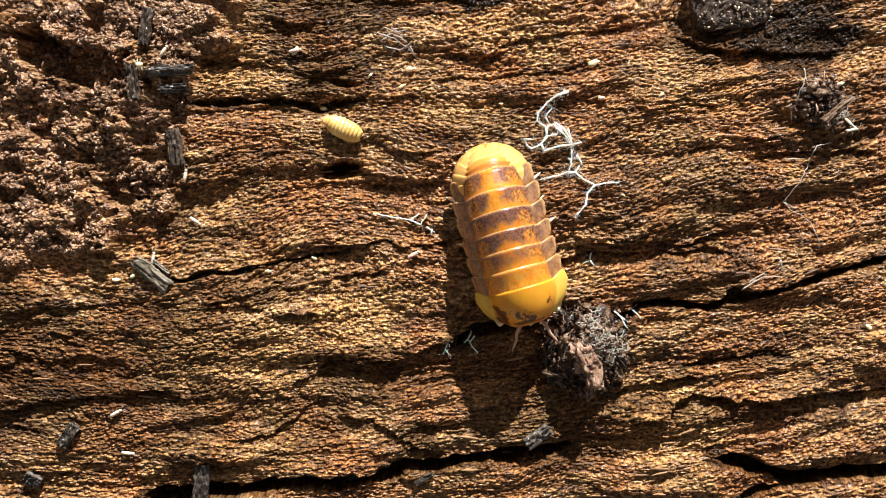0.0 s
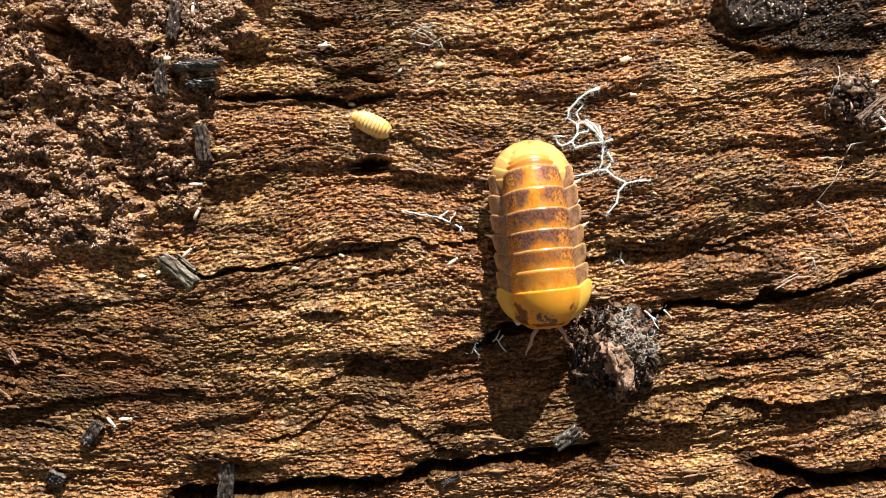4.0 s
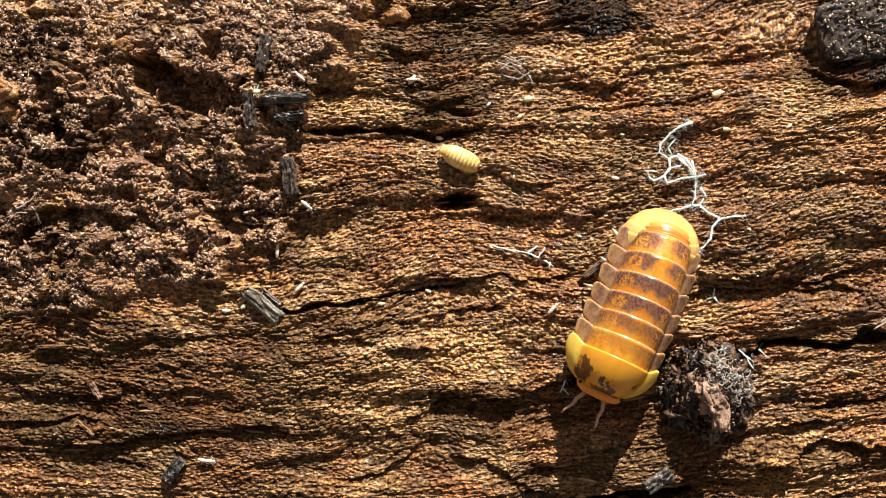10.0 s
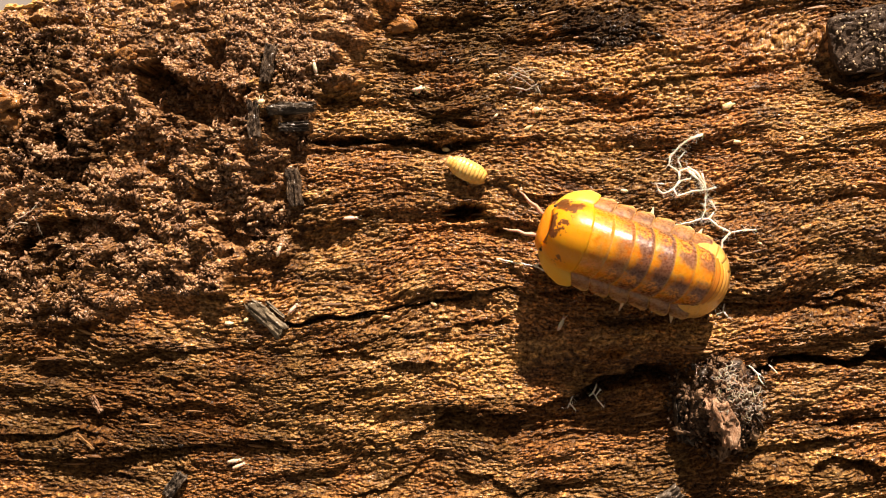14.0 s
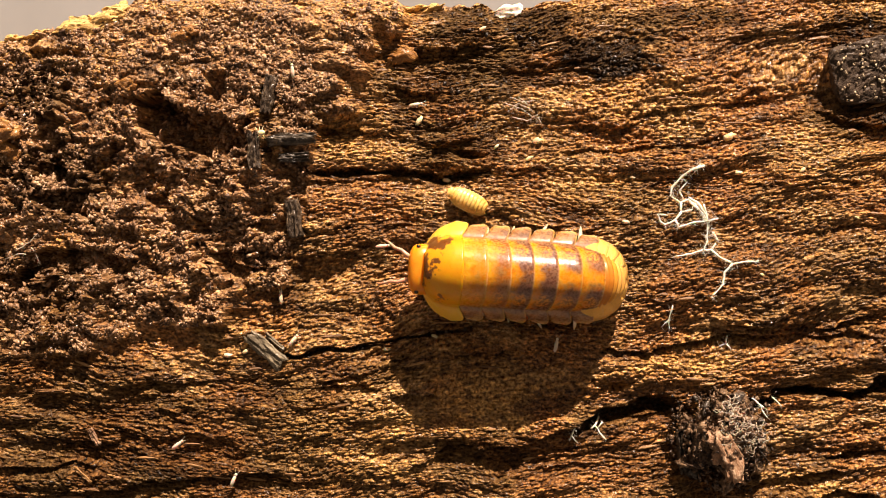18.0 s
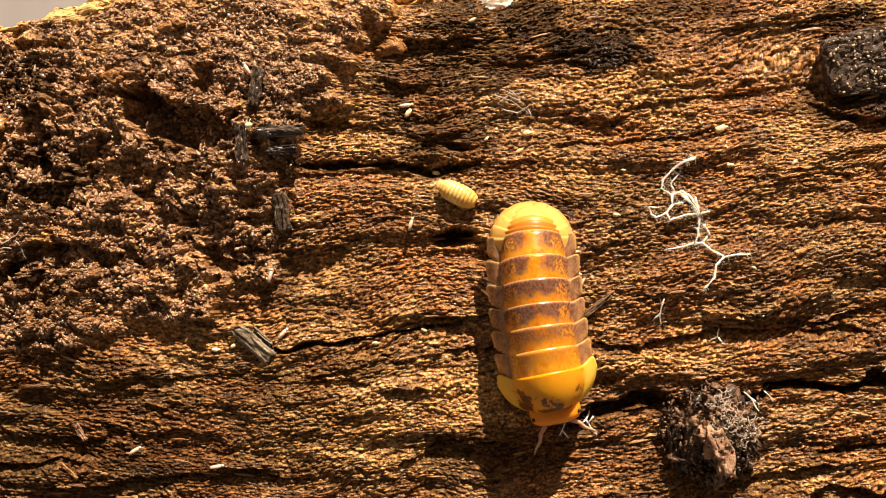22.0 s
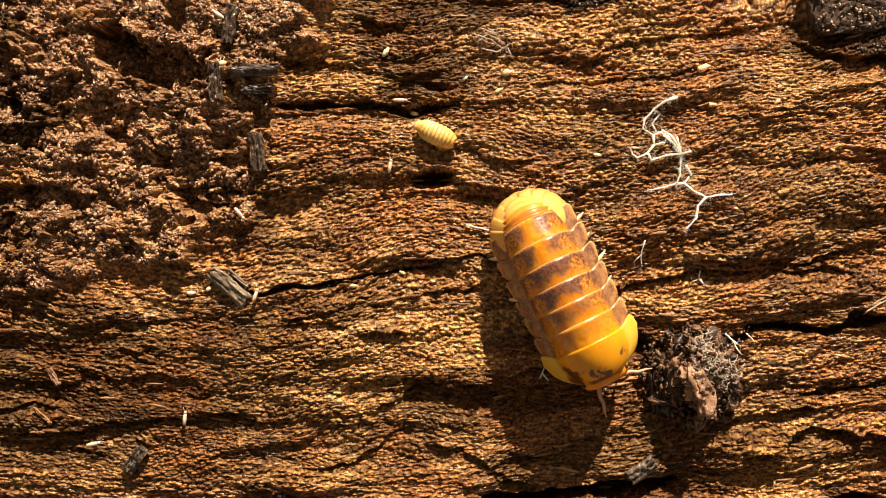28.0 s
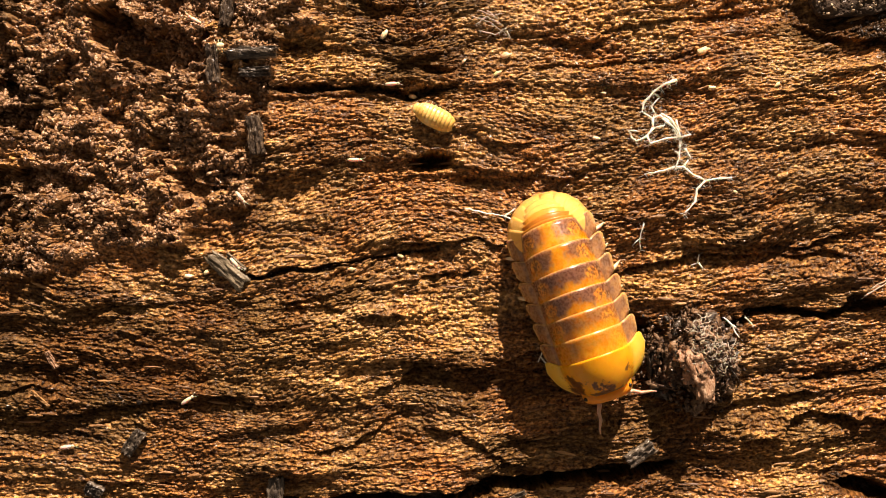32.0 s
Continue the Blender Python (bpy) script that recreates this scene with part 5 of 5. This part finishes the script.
rnd = random.Random(8)
debris("debris_clump", "dark matted clump of rot with pinkish wood fibre and grey hyphae", 20.91, -14.46, 3.35, 3.9, 4.0, 190, rnd, 14, ((1.7, 0.6, 1.1, 42), (0.3, 2.6, 0.8, 30), (0.2, 1.0, 0.9, 34)), ((-0.3, -0.6, 1.55, 0.75, 12), (-1.2, 0.5, 0.6, 0.5, 40), (0.1, -1.9, 0.8, 0.45, 30)))
debris("debris_clump", "small dark clump of debris with a curled fibre", 39.77, 4.87, 1.9, 2.1, 1.5, 90, rnd, 6, ((1.5, -1.2, 0.8, 60),))
chip(40.43, 4.20, 2.9, 0.55, 0.5, 40, 0, rnd, "curled grey-brown fibre on a dark clump", lift=1.4, material=TWIG)
strands("fungus_tuft", "white fungal wisps on a dark debris clump", [[(23.13, -11.39), (23.81, -11.94), (24.17, -12.75)], [(23.81, -11.94), (24.35, -12.31)], [(24.62, -11.32), (25.25, -11.96)], [(21.11, -10.91), (21.02, -11.81)]], 0.075, rnd, lift=0.7, hairs=2.0)


# ---- chips lying about ----
rnd = random.Random(15)
BLACK = "charred black chip of wood lying on the rot"
chip(-13.0, -7.95, 3.3, 1.15, 0.3, -42, 14, rnd, "grey speckled chip of weathered wood with a split edge", material=GREYCHIP)
chip(-12.35, -7.35, 1.7, 0.32, 0.25, -40, 0, rnd, "thin grey sliver beside a larger chip", material=GREYCHIP)
chip(-11.11, 7.66, 3.5, 0.8, 0.7, 4, -10, rnd, "flat grey-black charred chip among crumbs")
chip(-10.93, 6.36, 2.2, 0.7, 0.6, 2, 0, rnd, BLACK)
chip(-13.83, 6.82, 2.7, 0.9, 0.6, 93, 0, rnd, "dark brown chip sunk in the rot", material=DARKCHIP)
chip(-12.89, 11.05, 2.8, 0.9, 0.6, 80, 0, rnd, "dark brown chip sunk in the rot", material=DARKCHIP)
chip(-10.96, 1.82, 2.8, 1.1, 0.5, 96, 0, rnd, "dark brown chip sunk in the rot", material=DARKCHIP)
chip(-19.86, -20.53, 2.0, 0.9, 0.6, 55, 0, rnd, "small black chip on wet wood")
chip(-22.81, -24.09, 1.3, 1.0, 0.6, -30, 10, rnd, "small glossy black chip on wet wood")
chip(-9.60, -24.43, 2.8, 1.2, 0.6, 84, 0, rnd, "dark brown chip lying across a crack")
chip(1.80, -24.55, 1.5, 0.7, 0.6, -4, 0, rnd, "small grey chip wedged in a crack")
chip(17.01, -21.26, 2.2, 1.1, 0.5, 35, 0, rnd, "small glossy black chip on wet wood")
chip(18.17, -15.38, 3.2, 0.9, 1.2, 95, 0, rnd, "black splinter leaning at a debris clump")
chip(7.96, -24.53, 1.6, 0.4, 0.3, 30, 0, rnd, "small dark splinter in a crack")
chip(12.31, -5.06, 2.6, 0.4, 0.4, 40, 0, rnd, "thin brown twig on the wood", material=TWIG)
chip(-25.82, -14.51, 1.3, 0.45, 0.3, -62, 0, rnd, "small pinkish-brown wood chip", material=PINKWOOD)
chip(-26.54, -17.30, 1.7, 0.25, 0.25, -42, 0, rnd, "thin pale wood sliver", material=SPLINTER)
chip(-29.16, -11.13, 2.3, 0.3, 0.3, 2, 0, rnd, "thin pale wood sliver", material=SPLINTER)


def rust_crumb(x, y, size, rnd):
    bm = bmesh.new()
    blob(bm, (0, 0, 0), (size * 1.3, size * 0.8, size * 0.6), rnd, 3, 0.5, Matrix.Identity(3))
    ob = mesh_object("rust_crumb", bm, RUST)
    ob.matrix_basis = mm(x, y, high(x, y, 0.3) + size * 0.1, 0, 0, rnd.uniform(-30, 30))
    return tagged(ob, "rust-orange crumb of rotten wood", "crumb", "rust-orange crumbs")


for (x, y), size in zip([(-3.07, 14.35), (-2.65, 14.56), (-3.71, 14.05), (-32.44, 8.06), (-32.86, 7.21), (-32.00, 6.57), (-32.66, 8.70), (-19.47, 15.67), (-18.83, 15.92), (-23.49, 11.70)], (0.7, 0.5, 0.4, 0.8, 0.7, 0.6, 0.5, 0.5, 0.4, 0.5)):
    rust_crumb(x, y, size, rnd)


# ---- slab of dark bark ----
def build_bark(cx, cy, rx, ry, thick):
    bm = bmesh.new()
    bmesh.ops.create_uvsphere(bm, u_segments=96, v_segments=40, radius=1.0)
    for v in bm.verts:
        p = v.co.copy()
        r = math.hypot(p.x, p.y)
        box = (abs(p.x) ** 3.5 + abs(p.y) ** 3.5) ** (1 / 3.5) if r > 1e-6 else 1
        k = (r / box if r > 1e-6 else 1) * (1 + 0.12 * noise.noise(Vector((p.x * 1.6, p.y * 1.6, 3.0))) + 0.05 * noise.noise(p * 6) + 0.03 * noise.noise(p * 15))
        z = math.copysign(abs(p.z) ** 0.35, p.z)
        v.co = Vector((p.x * rx * k, p.y * ry * k, z * thick * 0.5 + 0.2 * noise.noise(p * 4) + 0.16 * noise.noise(p * 11) + 0.16 * noise.noise(p * 27)))
    root = tagged(new("bark_slab"), "dark grey-brown slab of bark dusted with pale flecks on the log", "bark")
    root.matrix_basis = mm(cx, cy, float(np.mean(H[near([(cx, cy)], 2.5)])) + thick * 0.45, 3, 0, 8)
    part("slab", bm, BARK, root)
    rnd = random.Random(71)
    bm = bmesh.new()
    for _ in range(130):
        x, y = rnd.uniform(-0.9, 0.9) * rx, rnd.uniform(-0.9, 0.9) * ry
        k = rnd.uniform(0.04, 0.11)
        blob(bm, (x, y, thick * 0.5 + 0.03), (k * rnd.uniform(1, 2.2), k, k), rnd, 1, 0.5)
    tagged(part("dust", bm, DUST, root, "pale grains on the bark"), kind="stuff")
    return root


build_bark(32.7, 13.3, 3.3, 2.4, 1.3)


# ---- pale flecks ----
def fleck(x, y, size, rnd, turn=None):
    bm = bmesh.new()
    blob(bm, (0, 0, 0), (size, size * 0.5, size * 0.4), rnd, 2, 0.3, Matrix.Identity(3))
    ob = mesh_object("pale_fleck", bm, PALE)
    ob.matrix_basis = mm(x, y, high(x, y, 0.2) + size * 0.15, 0, 0, rnd.uniform(-40, 60) if turn is None else turn)
    return tagged(ob, "tiny cream-white fleck on the wood", "fleck", "pale flecks")


rnd = random.Random(23)
for x, y in [(7.25, 7.82), (-15.93, -8.43), (-14.56, -8.13), (43.46, -12.95), (-1.71, 9.28), (6.57, 6.42), (41.27, 6.35), (0.40, 4.86)]:
    fleck(x, y, rnd.uniform(0.25, 0.42), rnd)
for x, y in [(22.22, 5.41), (14.41, 5.04), (23.82, -2.21), (31.60, -16.04), (11.11, -2.73), (26.94, 5.59)]:
    fleck(x, y, rnd.uniform(0.15, 0.25), rnd)
fleck(21.74, 8.18, 0.5, rnd, 22)
for x, y in [(13.78, 1.65), (22.29, 5.39), (30.88, 2.03), (-0.46, -6.92), (4.15, 7.35), (3.08, 16.39), (-4.05, -7.90)]:
    fleck(x, y, rnd.uniform(0.16, 0.3), rnd)


# ---- springtails ----
def build_springtail():
    root = tagged(new("springtail"), "tiny white springtail on the wet wood", "springtail", "springtails")
    bm = bmesh.new()
    tube(bm, [(-0.5, 0, 0.14), (-0.4, 0, 0.16), (-0.1, 0, 0.19), (0.25, 0, 0.17), (0.36, 0, 0.15)], [0.05, 0.12, 0.15, 0.13, 0.09], 8)
    part("body", bm, SPRING, root)
    bm = bmesh.new()
    bmesh.ops.create_icosphere(bm, subdivisions=2, radius=0.12)
    part("head", bm, SPRING, root, "", mm(0.45, 0, 0.17))
    for k in (1, -1):
        bm = bmesh.new()
        tube(bm, [(0, 0, 0), (0.15, 0.06 * k, 0.05), (0.32, 0.12 * k, 0.02)], [0.018, 0.014, 0.008], 5)
        part("feeler", bm, SPRING, root, "", mm(0.53, 0.05 * k, 0.18))
    return root


def build_mite(x, y, turn):
    root = tagged(new("mite"), "tiny cream-coloured mite on a charred chip", "mite")
    bm = bmesh.new()
    blob(bm, (0, 0, 0.2), (0.3, 0.22, 0.18), random.Random(5), 2, 0.05, Matrix.Identity(3))
    part("body", bm, PALE, root)
    for k in range(3):
        for side in (1, -1):
            bm = bmesh.new()
            tube(bm, [(0, 0.1 * side, 0.2), (0.08 - 0.06 * k, 0.32 * side, 0.25), (0.14 - 0.14 * k, 0.5 * side, 0.02)], [0.035, 0.028, 0.012], 5)
            part("leg", bm, PALE, root, "", mm(0.22 - 0.16 * k, 0, 0))
    root.matrix_basis = mm(x, y, high(x, y, 0.4) + 0.5, 0, 0, turn)


build_mite(-13.22, 8.07, 190)
SPRINGTAILS = (
    ((0, -12.90, -6.78, 80), (3.5, -12.73, -6.70, 60), (5.5, -10.22, -6.26, -30), (6, -10.14, -6.15, -40), (9, -10.11, -6.37, 45), (13, -11.03, -7.33, 48), (16, -10.95, -7.19, 46), (19, -10.95, -7.29, 52), (23, -10.85, -7.17, 46), (25.5, -10.98, -7.20, 70), (28, -11.07, -8.59, 72), (32, -12.44, -7.46, -48)),
    ((0, -11.55, 9.14, 55), (3.5, -11.51, 11.85, 85), (6, -11.17, 11.90, 86), (9, -10.47, 9.12, 140), (13, -9.30, 10.72, 108), (16, -10.17, 11.01, 100), (19, -11.70, 13.37, 95), (23, -13.76, 12.04, 130), (28, -13.71, 11.73, 145), (32, -15.18, 10.02, 150)),
    ((0, -9.62, -3.86, -35), (3.5, -11.55, -1.55, 0), (6, -11.43, -0.79, 2), (9, -10.34, -0.33, -45), (13, -7.43, -0.46, 0), (19, -3.66, 0.00, 10), (23, -1.22, 1.05, 85), (28, -1.35, 0.83, 80), (32, -3.82, 0.08, 0)),
    ((0, -16.15, -18.87, 30), (9, -18.06, -19.87, -15), (13, -15.04, -19.38, 10), (19, -15.39, -17.35, 70), (23, -15.76, -16.93, 0), (28, -16.25, -17.53, 85), (32, -15.90, -17.40, 35)),
    ((0, -15.31, -22.05, -8), (6, -18.95, -19.30, -60), (9, -18.15, -19.87, -15), (13, -15.13, -19.34, 5), (19, -20.53, -14.81, 40), (25, -22.07, -17.81, 20), (32, -24.80, -20.89, 10)),
    ((0, -1.71, 9.32, 10), (9, -1.65, 9.29, 0), (13, -1.68, 9.25, 10), (19, -2.00, 10.65, 10), (23, -1.70, 9.23, 5), (28, -0.65, 5.74, 0), (32, -1.11, 5.67, 5)),
    ((0, -10.23, -0.38, 80), (6, -11.84, -4.17, 60), (9, -11.91, -4.12, 90), (13, -11.98, -2.78, 70), (19, -11.90, -4.21, 95), (23, -11.70, -2.65, 60), (28, -12.17, -2.60, -50), (32, -11.93, -2.68, -50)),
    ((0, 7.34, -6.68, 30), (13, 9.03, -8.36, 60), (19, 8.52, -7.43, 80), (25, 9.03, -8.36, 70), (32, 9.45, -8.78, 80)),
)
first_tail = build_springtail()
springtails = [first_tail] + [copy_thing(first_tail, mm(0, 0, 0)) for _ in SPRINGTAILS[1:]]


# ---- pale torn wood at the far edge ----
def build_edge_wood():
    rnd = random.Random(31)
    for k, (x, y) in enumerate([(-26.53, 16.95), (-24.82, 17.55), (-27.81, 16.52), (-25.67, 17.03), (-28.88, 16.26), (-31.01, 15.92), (-32.72, 15.58), (-2.02, 18.48), (-0.75, 18.57), (5.19, 18.14)]):
        bm = bmesh.new()
        blob(bm, (0, 0, 0), (rnd.uniform(1.0, 1.6) if k < 4 else rnd.uniform(0.5, 0.9), rnd.uniform(0.45, 0.7) if k < 4 else rnd.uniform(0.15, 0.25), 0.3 if k < 9 else 0.2) if k < 9 else (1.15, 0.55, 0.3), rnd, 4, 0.5 if k < 9 else 0.12, Matrix.Identity(3))
        off = Vector((k * 3.1, 2, 5))
        for v in bm.verts:
            v.co += 0.2 * noise.noise_vector(Vector((v.co.x * 1.2, v.co.y * 3, v.co.z * 3)) + off) + 0.07 * noise.noise_vector(v.co * 6 + off)
        ob = mesh_object("torn_wood_shred" if k < 9 else "mould_patch", bm, TAN if k < 9 else FUNGUS)
        ob.matrix_basis = mm(x, y, high(x, y, 0.3) - 0.2, 0, 0, rnd.uniform(5, 25))
        tagged(ob, "pale tan shred of torn wood at the log's edge" if k < 9 else "white patch of mould at the log's edge", "wood shred" if k < 9 else "mould")


build_edge_wood()


# ---- crumbs of rot ----
def scatter(name, label, material, wanted, tries, box, mask, size, seed, sink):
    """Thousands of small crumbs over part of the log, joined."""
    rnd = random.Random(seed)
    base = bmesh.new()
    bmesh.ops.create_icosphere(base, subdivisions=1, radius=1.0)
    unit = np.array([v.co[:] for v in base.verts])
    tri = np.array([[v.index for v in f.verts] for f in base.faces])
    base.free()
    rng = np.random.default_rng(seed)
    cos, tris, count = [], [], 0
    for _ in range(tries):
        x, y = rnd.uniform(box[0], box[1]), rnd.uniform(box[2], box[3])
        i, j = np.searchsorted(GY, y), np.searchsorted(GX, x)
        if mask[i, j] < rnd.uniform(0.35, 1.0) or over[i, j] > 0.2 or vnoise(np.array([x / 2.2]), np.array([y / 2.2]), 51)[0] < rnd.uniform(-0.8, 0.7):
            continue
        r = size[0] + (size[1] - size[0]) * rnd.random() ** 2.2
        k = unit * (1 + 0.34 * rng.standard_normal((len(unit), 1))) * np.array([rnd.uniform(0.8, 2.0), rnd.uniform(0.7, 1.1), 0.8]) * r
        a = rnd.uniform(0, 6.28)
        k = np.stack([k[:, 0] * math.cos(a) - k[:, 1] * math.sin(a), k[:, 0] * math.sin(a) + k[:, 1] * math.cos(a), k[:, 2]], 1)
        cos.append(k + (x, y, H[i, j] + r * sink))
        tris.append(tri + count * len(unit))
        count += 1
        if count >= wanted:
            break
    co, fa = np.concatenate(cos), np.concatenate(tris)
    me = bpy.data.meshes.new(name)
    me.from_pydata((co * MM).tolist(), [], fa.tolist())
    me.polygons.foreach_set("use_smooth", np.ones(len(fa), bool))
    me.materials.append(material)
    return tagged(new(name, me), label, "crumbs", kind="stuff")


scatter("rot_crumbs", "reddish-brown crumbs of rotten wood heaped on the log", CRUMB, 16000, 200000, (-40, -2, -10, 19.5), SOILM, (0.05, 0.17), 77, 0.1)
scatter("black_crumbs", "black crumbs of charred wood on dark stains of the log", BLACKCRUMB, 5200, 90000, (-36, 49, -28, 19), CHAR_SHADE ** 3 * (1 - SOILM), (0.05, 0.16), 78, 0.2)


# ---- torn splinters standing off the wood ----
def build_splinters():
    rnd = random.Random(91)
    shapes = []
    for k in range(8):
        bm = bmesh.new()
        bmesh.ops.create_grid(bm, x_segments=6, y_segments=2, size=0.5)
        bmesh.ops.solidify(bm, geom=bm.faces[:], thickness=0.35)
        off = rnd.uniform(0, 90)
        for v in bm.verts:
            x, y, z = v.co
            taper = 1 - 0.75 * abs(2 * x) ** 2.5
            v.co = Vector((x + 0.1 * noise.noise(Vector((off, y * 5, 1))), y * taper + 0.25 * noise.noise(Vector((x * 3, off, 2))), z * taper + 0.3 * noise.noise(Vector((x * 2.5, y * 2, off)))))
        me = bpy.data.meshes.new("splinter")
        bmesh.ops.scale(bm, vec=(MM, MM, MM), verts=bm.verts)
        for f in bm.faces:
            f.smooth = True
        bm.to_mesh(me)
        bm.free()
        me.materials.append(SPLINTER)
        shapes.append(me)
    made = 0
    while made < 290:
        x, y = rnd.uniform(-36, 48), rnd.uniform(-28, 17)
        i, j = np.searchsorted(GY, y), np.searchsorted(GX, x)
        if SOILM[i, j] > 0.5 or over[i, j] > 0 or vnoise(np.array([x / 6]), np.array([y / 3]), 61)[0] < rnd.uniform(-0.6, 0.6):
            continue
        slope = (V[i, j + 4] - V[i, j - 4]) / (V[i + 4, j] - V[i - 4, j]) * (GY[i + 4] - GY[i - 4]) / (GX[j + 4] - GX[j - 4])
        ob = new("splinter", rnd.choice(shapes))
        ob.parent = log
        l = rnd.uniform(0.5, 1.9)
        ob.matrix_basis = mm(x, y, high(x, y, 0.12) + 0.0, rnd.uniform(-25, 25), rnd.uniform(-6, 6), math.degrees(math.atan(-slope)) + rnd.uniform(-9, 9)) @ Matrix.Diagonal((l, rnd.uniform(0.12, 0.26), rnd.uniform(0.2, 0.4), 1))
        made += 1


build_splinters()


# ---- motion ----
ISOPOD = (
    (0, 12.75, 1.78, 14.59, -75.0),
    (1, 12.82, 1.71, 14.56, -73.1),
    (2, 12.35, 1.60, 14.74, -71.4),
    (3, 12.87, 1.78, 14.60, -76.2),
    (5.5, 14.97, 1.26, 14.90, -91.3),
    (6, 15.30, 1.00, 15.26, -92.8),
    (7, 15.72, 0.36, 15.43, -96.1),
    (8, 15.52, -0.02, 15.66, -94.2),
    (8.5, 15.46, -0.49, 15.64, -94.1),
    (9, 15.56, -0.73, 15.80, -95.9),
    (9.5, 17.26, -0.85, 15.36, -105.7),
    (10, 17.91, -0.94, 15.10, -112.7),
    (10.5, 18.89, -0.96, 15.20, -117.2),
    (11, 19.01, -0.97, 14.96, -120.6),
    (11.5, 19.87, -1.34, 14.74, -129.5),
    (12, 21.17, -2.30, 15.18, -140.2),
    (12.5, 21.99, -3.75, 14.51, -156.4),
    (13, 22.29, -4.72, 14.57, -172.4),
    (13.5, 21.75, -5.89, 14.70, -198.3),
    (15.5, 18.07, -4.86, 15.71, -194.7),
    (16, 17.10, -3.77, 15.30, -188.2),
    (16.5, 16.52, -3.21, 15.80, -185.9),
    (17, 15.56, -3.00, 15.85, -184.9),
    (18, 13.85, -2.77, 16.00, -183.4),
    (19, 11.61, -2.09, 15.92, -176.4),
    (19.5, 10.28, -2.39, 15.89, -177.4),
    (20, 9.50, -2.38, 15.99, -175.6),
    (20.5, 10.57, 0.54, 15.56, -153.4),
    (21, 9.68, 3.35, 14.93, -127.3),
    (21.5, 7.41, 3.58, 14.88, -97.1),
    (22, 6.84, 2.59, 15.96, -83.1),
    (22.5, 6.18, 1.05, 15.20, -67.0),
    (23, 6.84, -0.50, 15.11, -61.5),
    (23.5, 7.10, -0.47, 15.55, -61.7),
    (24, 7.30, -0.62, 15.65, -60.7),
    (24.5, 7.20, -0.68, 15.42, -62.7),
    (25, 7.33, -0.91, 15.23, -61.7),
    (25.5, 7.09, -0.85, 15.42, -61.9),
    (27.5, 7.56, -1.00, 15.19, -63.8),
    (28, 7.65, -1.16, 15.18, -63.2),
    (28.5, 7.97, -1.08, 15.21, -65.2),
    (29, 7.70, -1.01, 15.28, -66.3),
    (29.5, 8.09, -1.28, 15.20, -66.9),
    (30, 8.29, -1.48, 15.09, -67.7),
    (30.5, 8.22, -1.63, 15.22, -67.3),
    (31, 8.92, -1.85, 15.29, -67.4),
    (31.5, 9.02, -1.97, 15.42, -68.0),
    (32, 9.36, -2.41, 15.48, -69.7),
)


def bent(x, bend, back=0.0):
    """Where a body plate centred at x goes when the body bends sideways by that many degrees over its length and draws itself in."""
    ang = bend * x / 16.0
    return mm(x - back * (x + 8.0) / 16.0, radians(bend) * x * x / 32.0, 0, 0, 0, ang) @ mm(-x, 0, 0)


def motions():
    rows, bends, heads = [], [], []
    for k, (t, x, y, length, turn) in enumerate(ISOPOD):
        t0, a0 = ISOPOD[max(k - 1, 0)][0], ISOPOD[max(k - 1, 0)][4]
        t1, a1 = ISOPOD[min(k + 1, len(ISOPOD) - 1)][0], ISOPOD[min(k + 1, len(ISOPOD) - 1)][4]
        bends.append((t, max(-22.0, min(22.0, 0.45 * (a1 - a0) / (t1 - t0)))))
        a = radians(turn)
        roll = float(np.interp(t, (0, 3.5, 6, 21.5, 23, 32), (6, 5, 0, 0, 6, 6)))
        rows.append((t, mm(x + 8.0 * math.cos(a), y + 8.0 * math.sin(a), 1.15, roll, 0, turn)))
        heads.append(min(1.7, max(0.0, 16.0 - length)))
    walk(isopod, rows)
    pulls = [(t, b, back) for (t, b), back in zip(bends, heads)]
    walk(isopod_head, [(t, bent(6.5, b, back) @ mm(-0.45 * back, 0, -0.4 * back)) for t, b, back in pulls])
    walk(isopod_collar, [(t, bent(5.5, b, back)) for t, b, back in pulls])
    for k, p in enumerate(isopod_plates):
        walk(p, [(t, bent(-4.4 + 1.62 * k, b, back)) for t, b, back in pulls])
    for p in isopod_tail:
        walk(p, [(t, bent(-6.4, b, back)) for t, b, back in pulls])
    for k, f in enumerate(isopod_feelers):
        side = 1 if k == 0 else -1
        walk(f, [(t, mm(7.9, 0.75 * side, 1.3, 0, 6 * math.sin(2.1 * t + k), side * 12 * math.sin(1.7 * t + 2 * k) + (float(np.interp(t, (21, 22.5, 32), (0, 50, 62))) if side > 0 else 0.0))) for t in np.arange(0, 32.01, 0.5).tolist()])
    still = lambda t: 0.25 if t < 5 or t > 23 else 1.0
    for k, leg in enumerate(isopod_legs):
        side = 1 if k % 2 == 0 else -1
        x = 5.6 - 1.65 * (k // 2)
        walk(leg, [(t, mm(x, 2.0 * side, 0, 0, 0, 22 * still(t) * math.sin(5.0 * t + 1.3 * (k // 2) + (0 if side > 0 else 3.1)))) for t in np.arange(0, 32.01, 0.25).tolist()])
    for ob, path in zip(springtails, SPRINGTAILS):
        walk(ob, [(t, mm(x, y, high(x, y, 0.3) + 0.02, 0, 0, a)) for t, x, y, a in path])


motions()
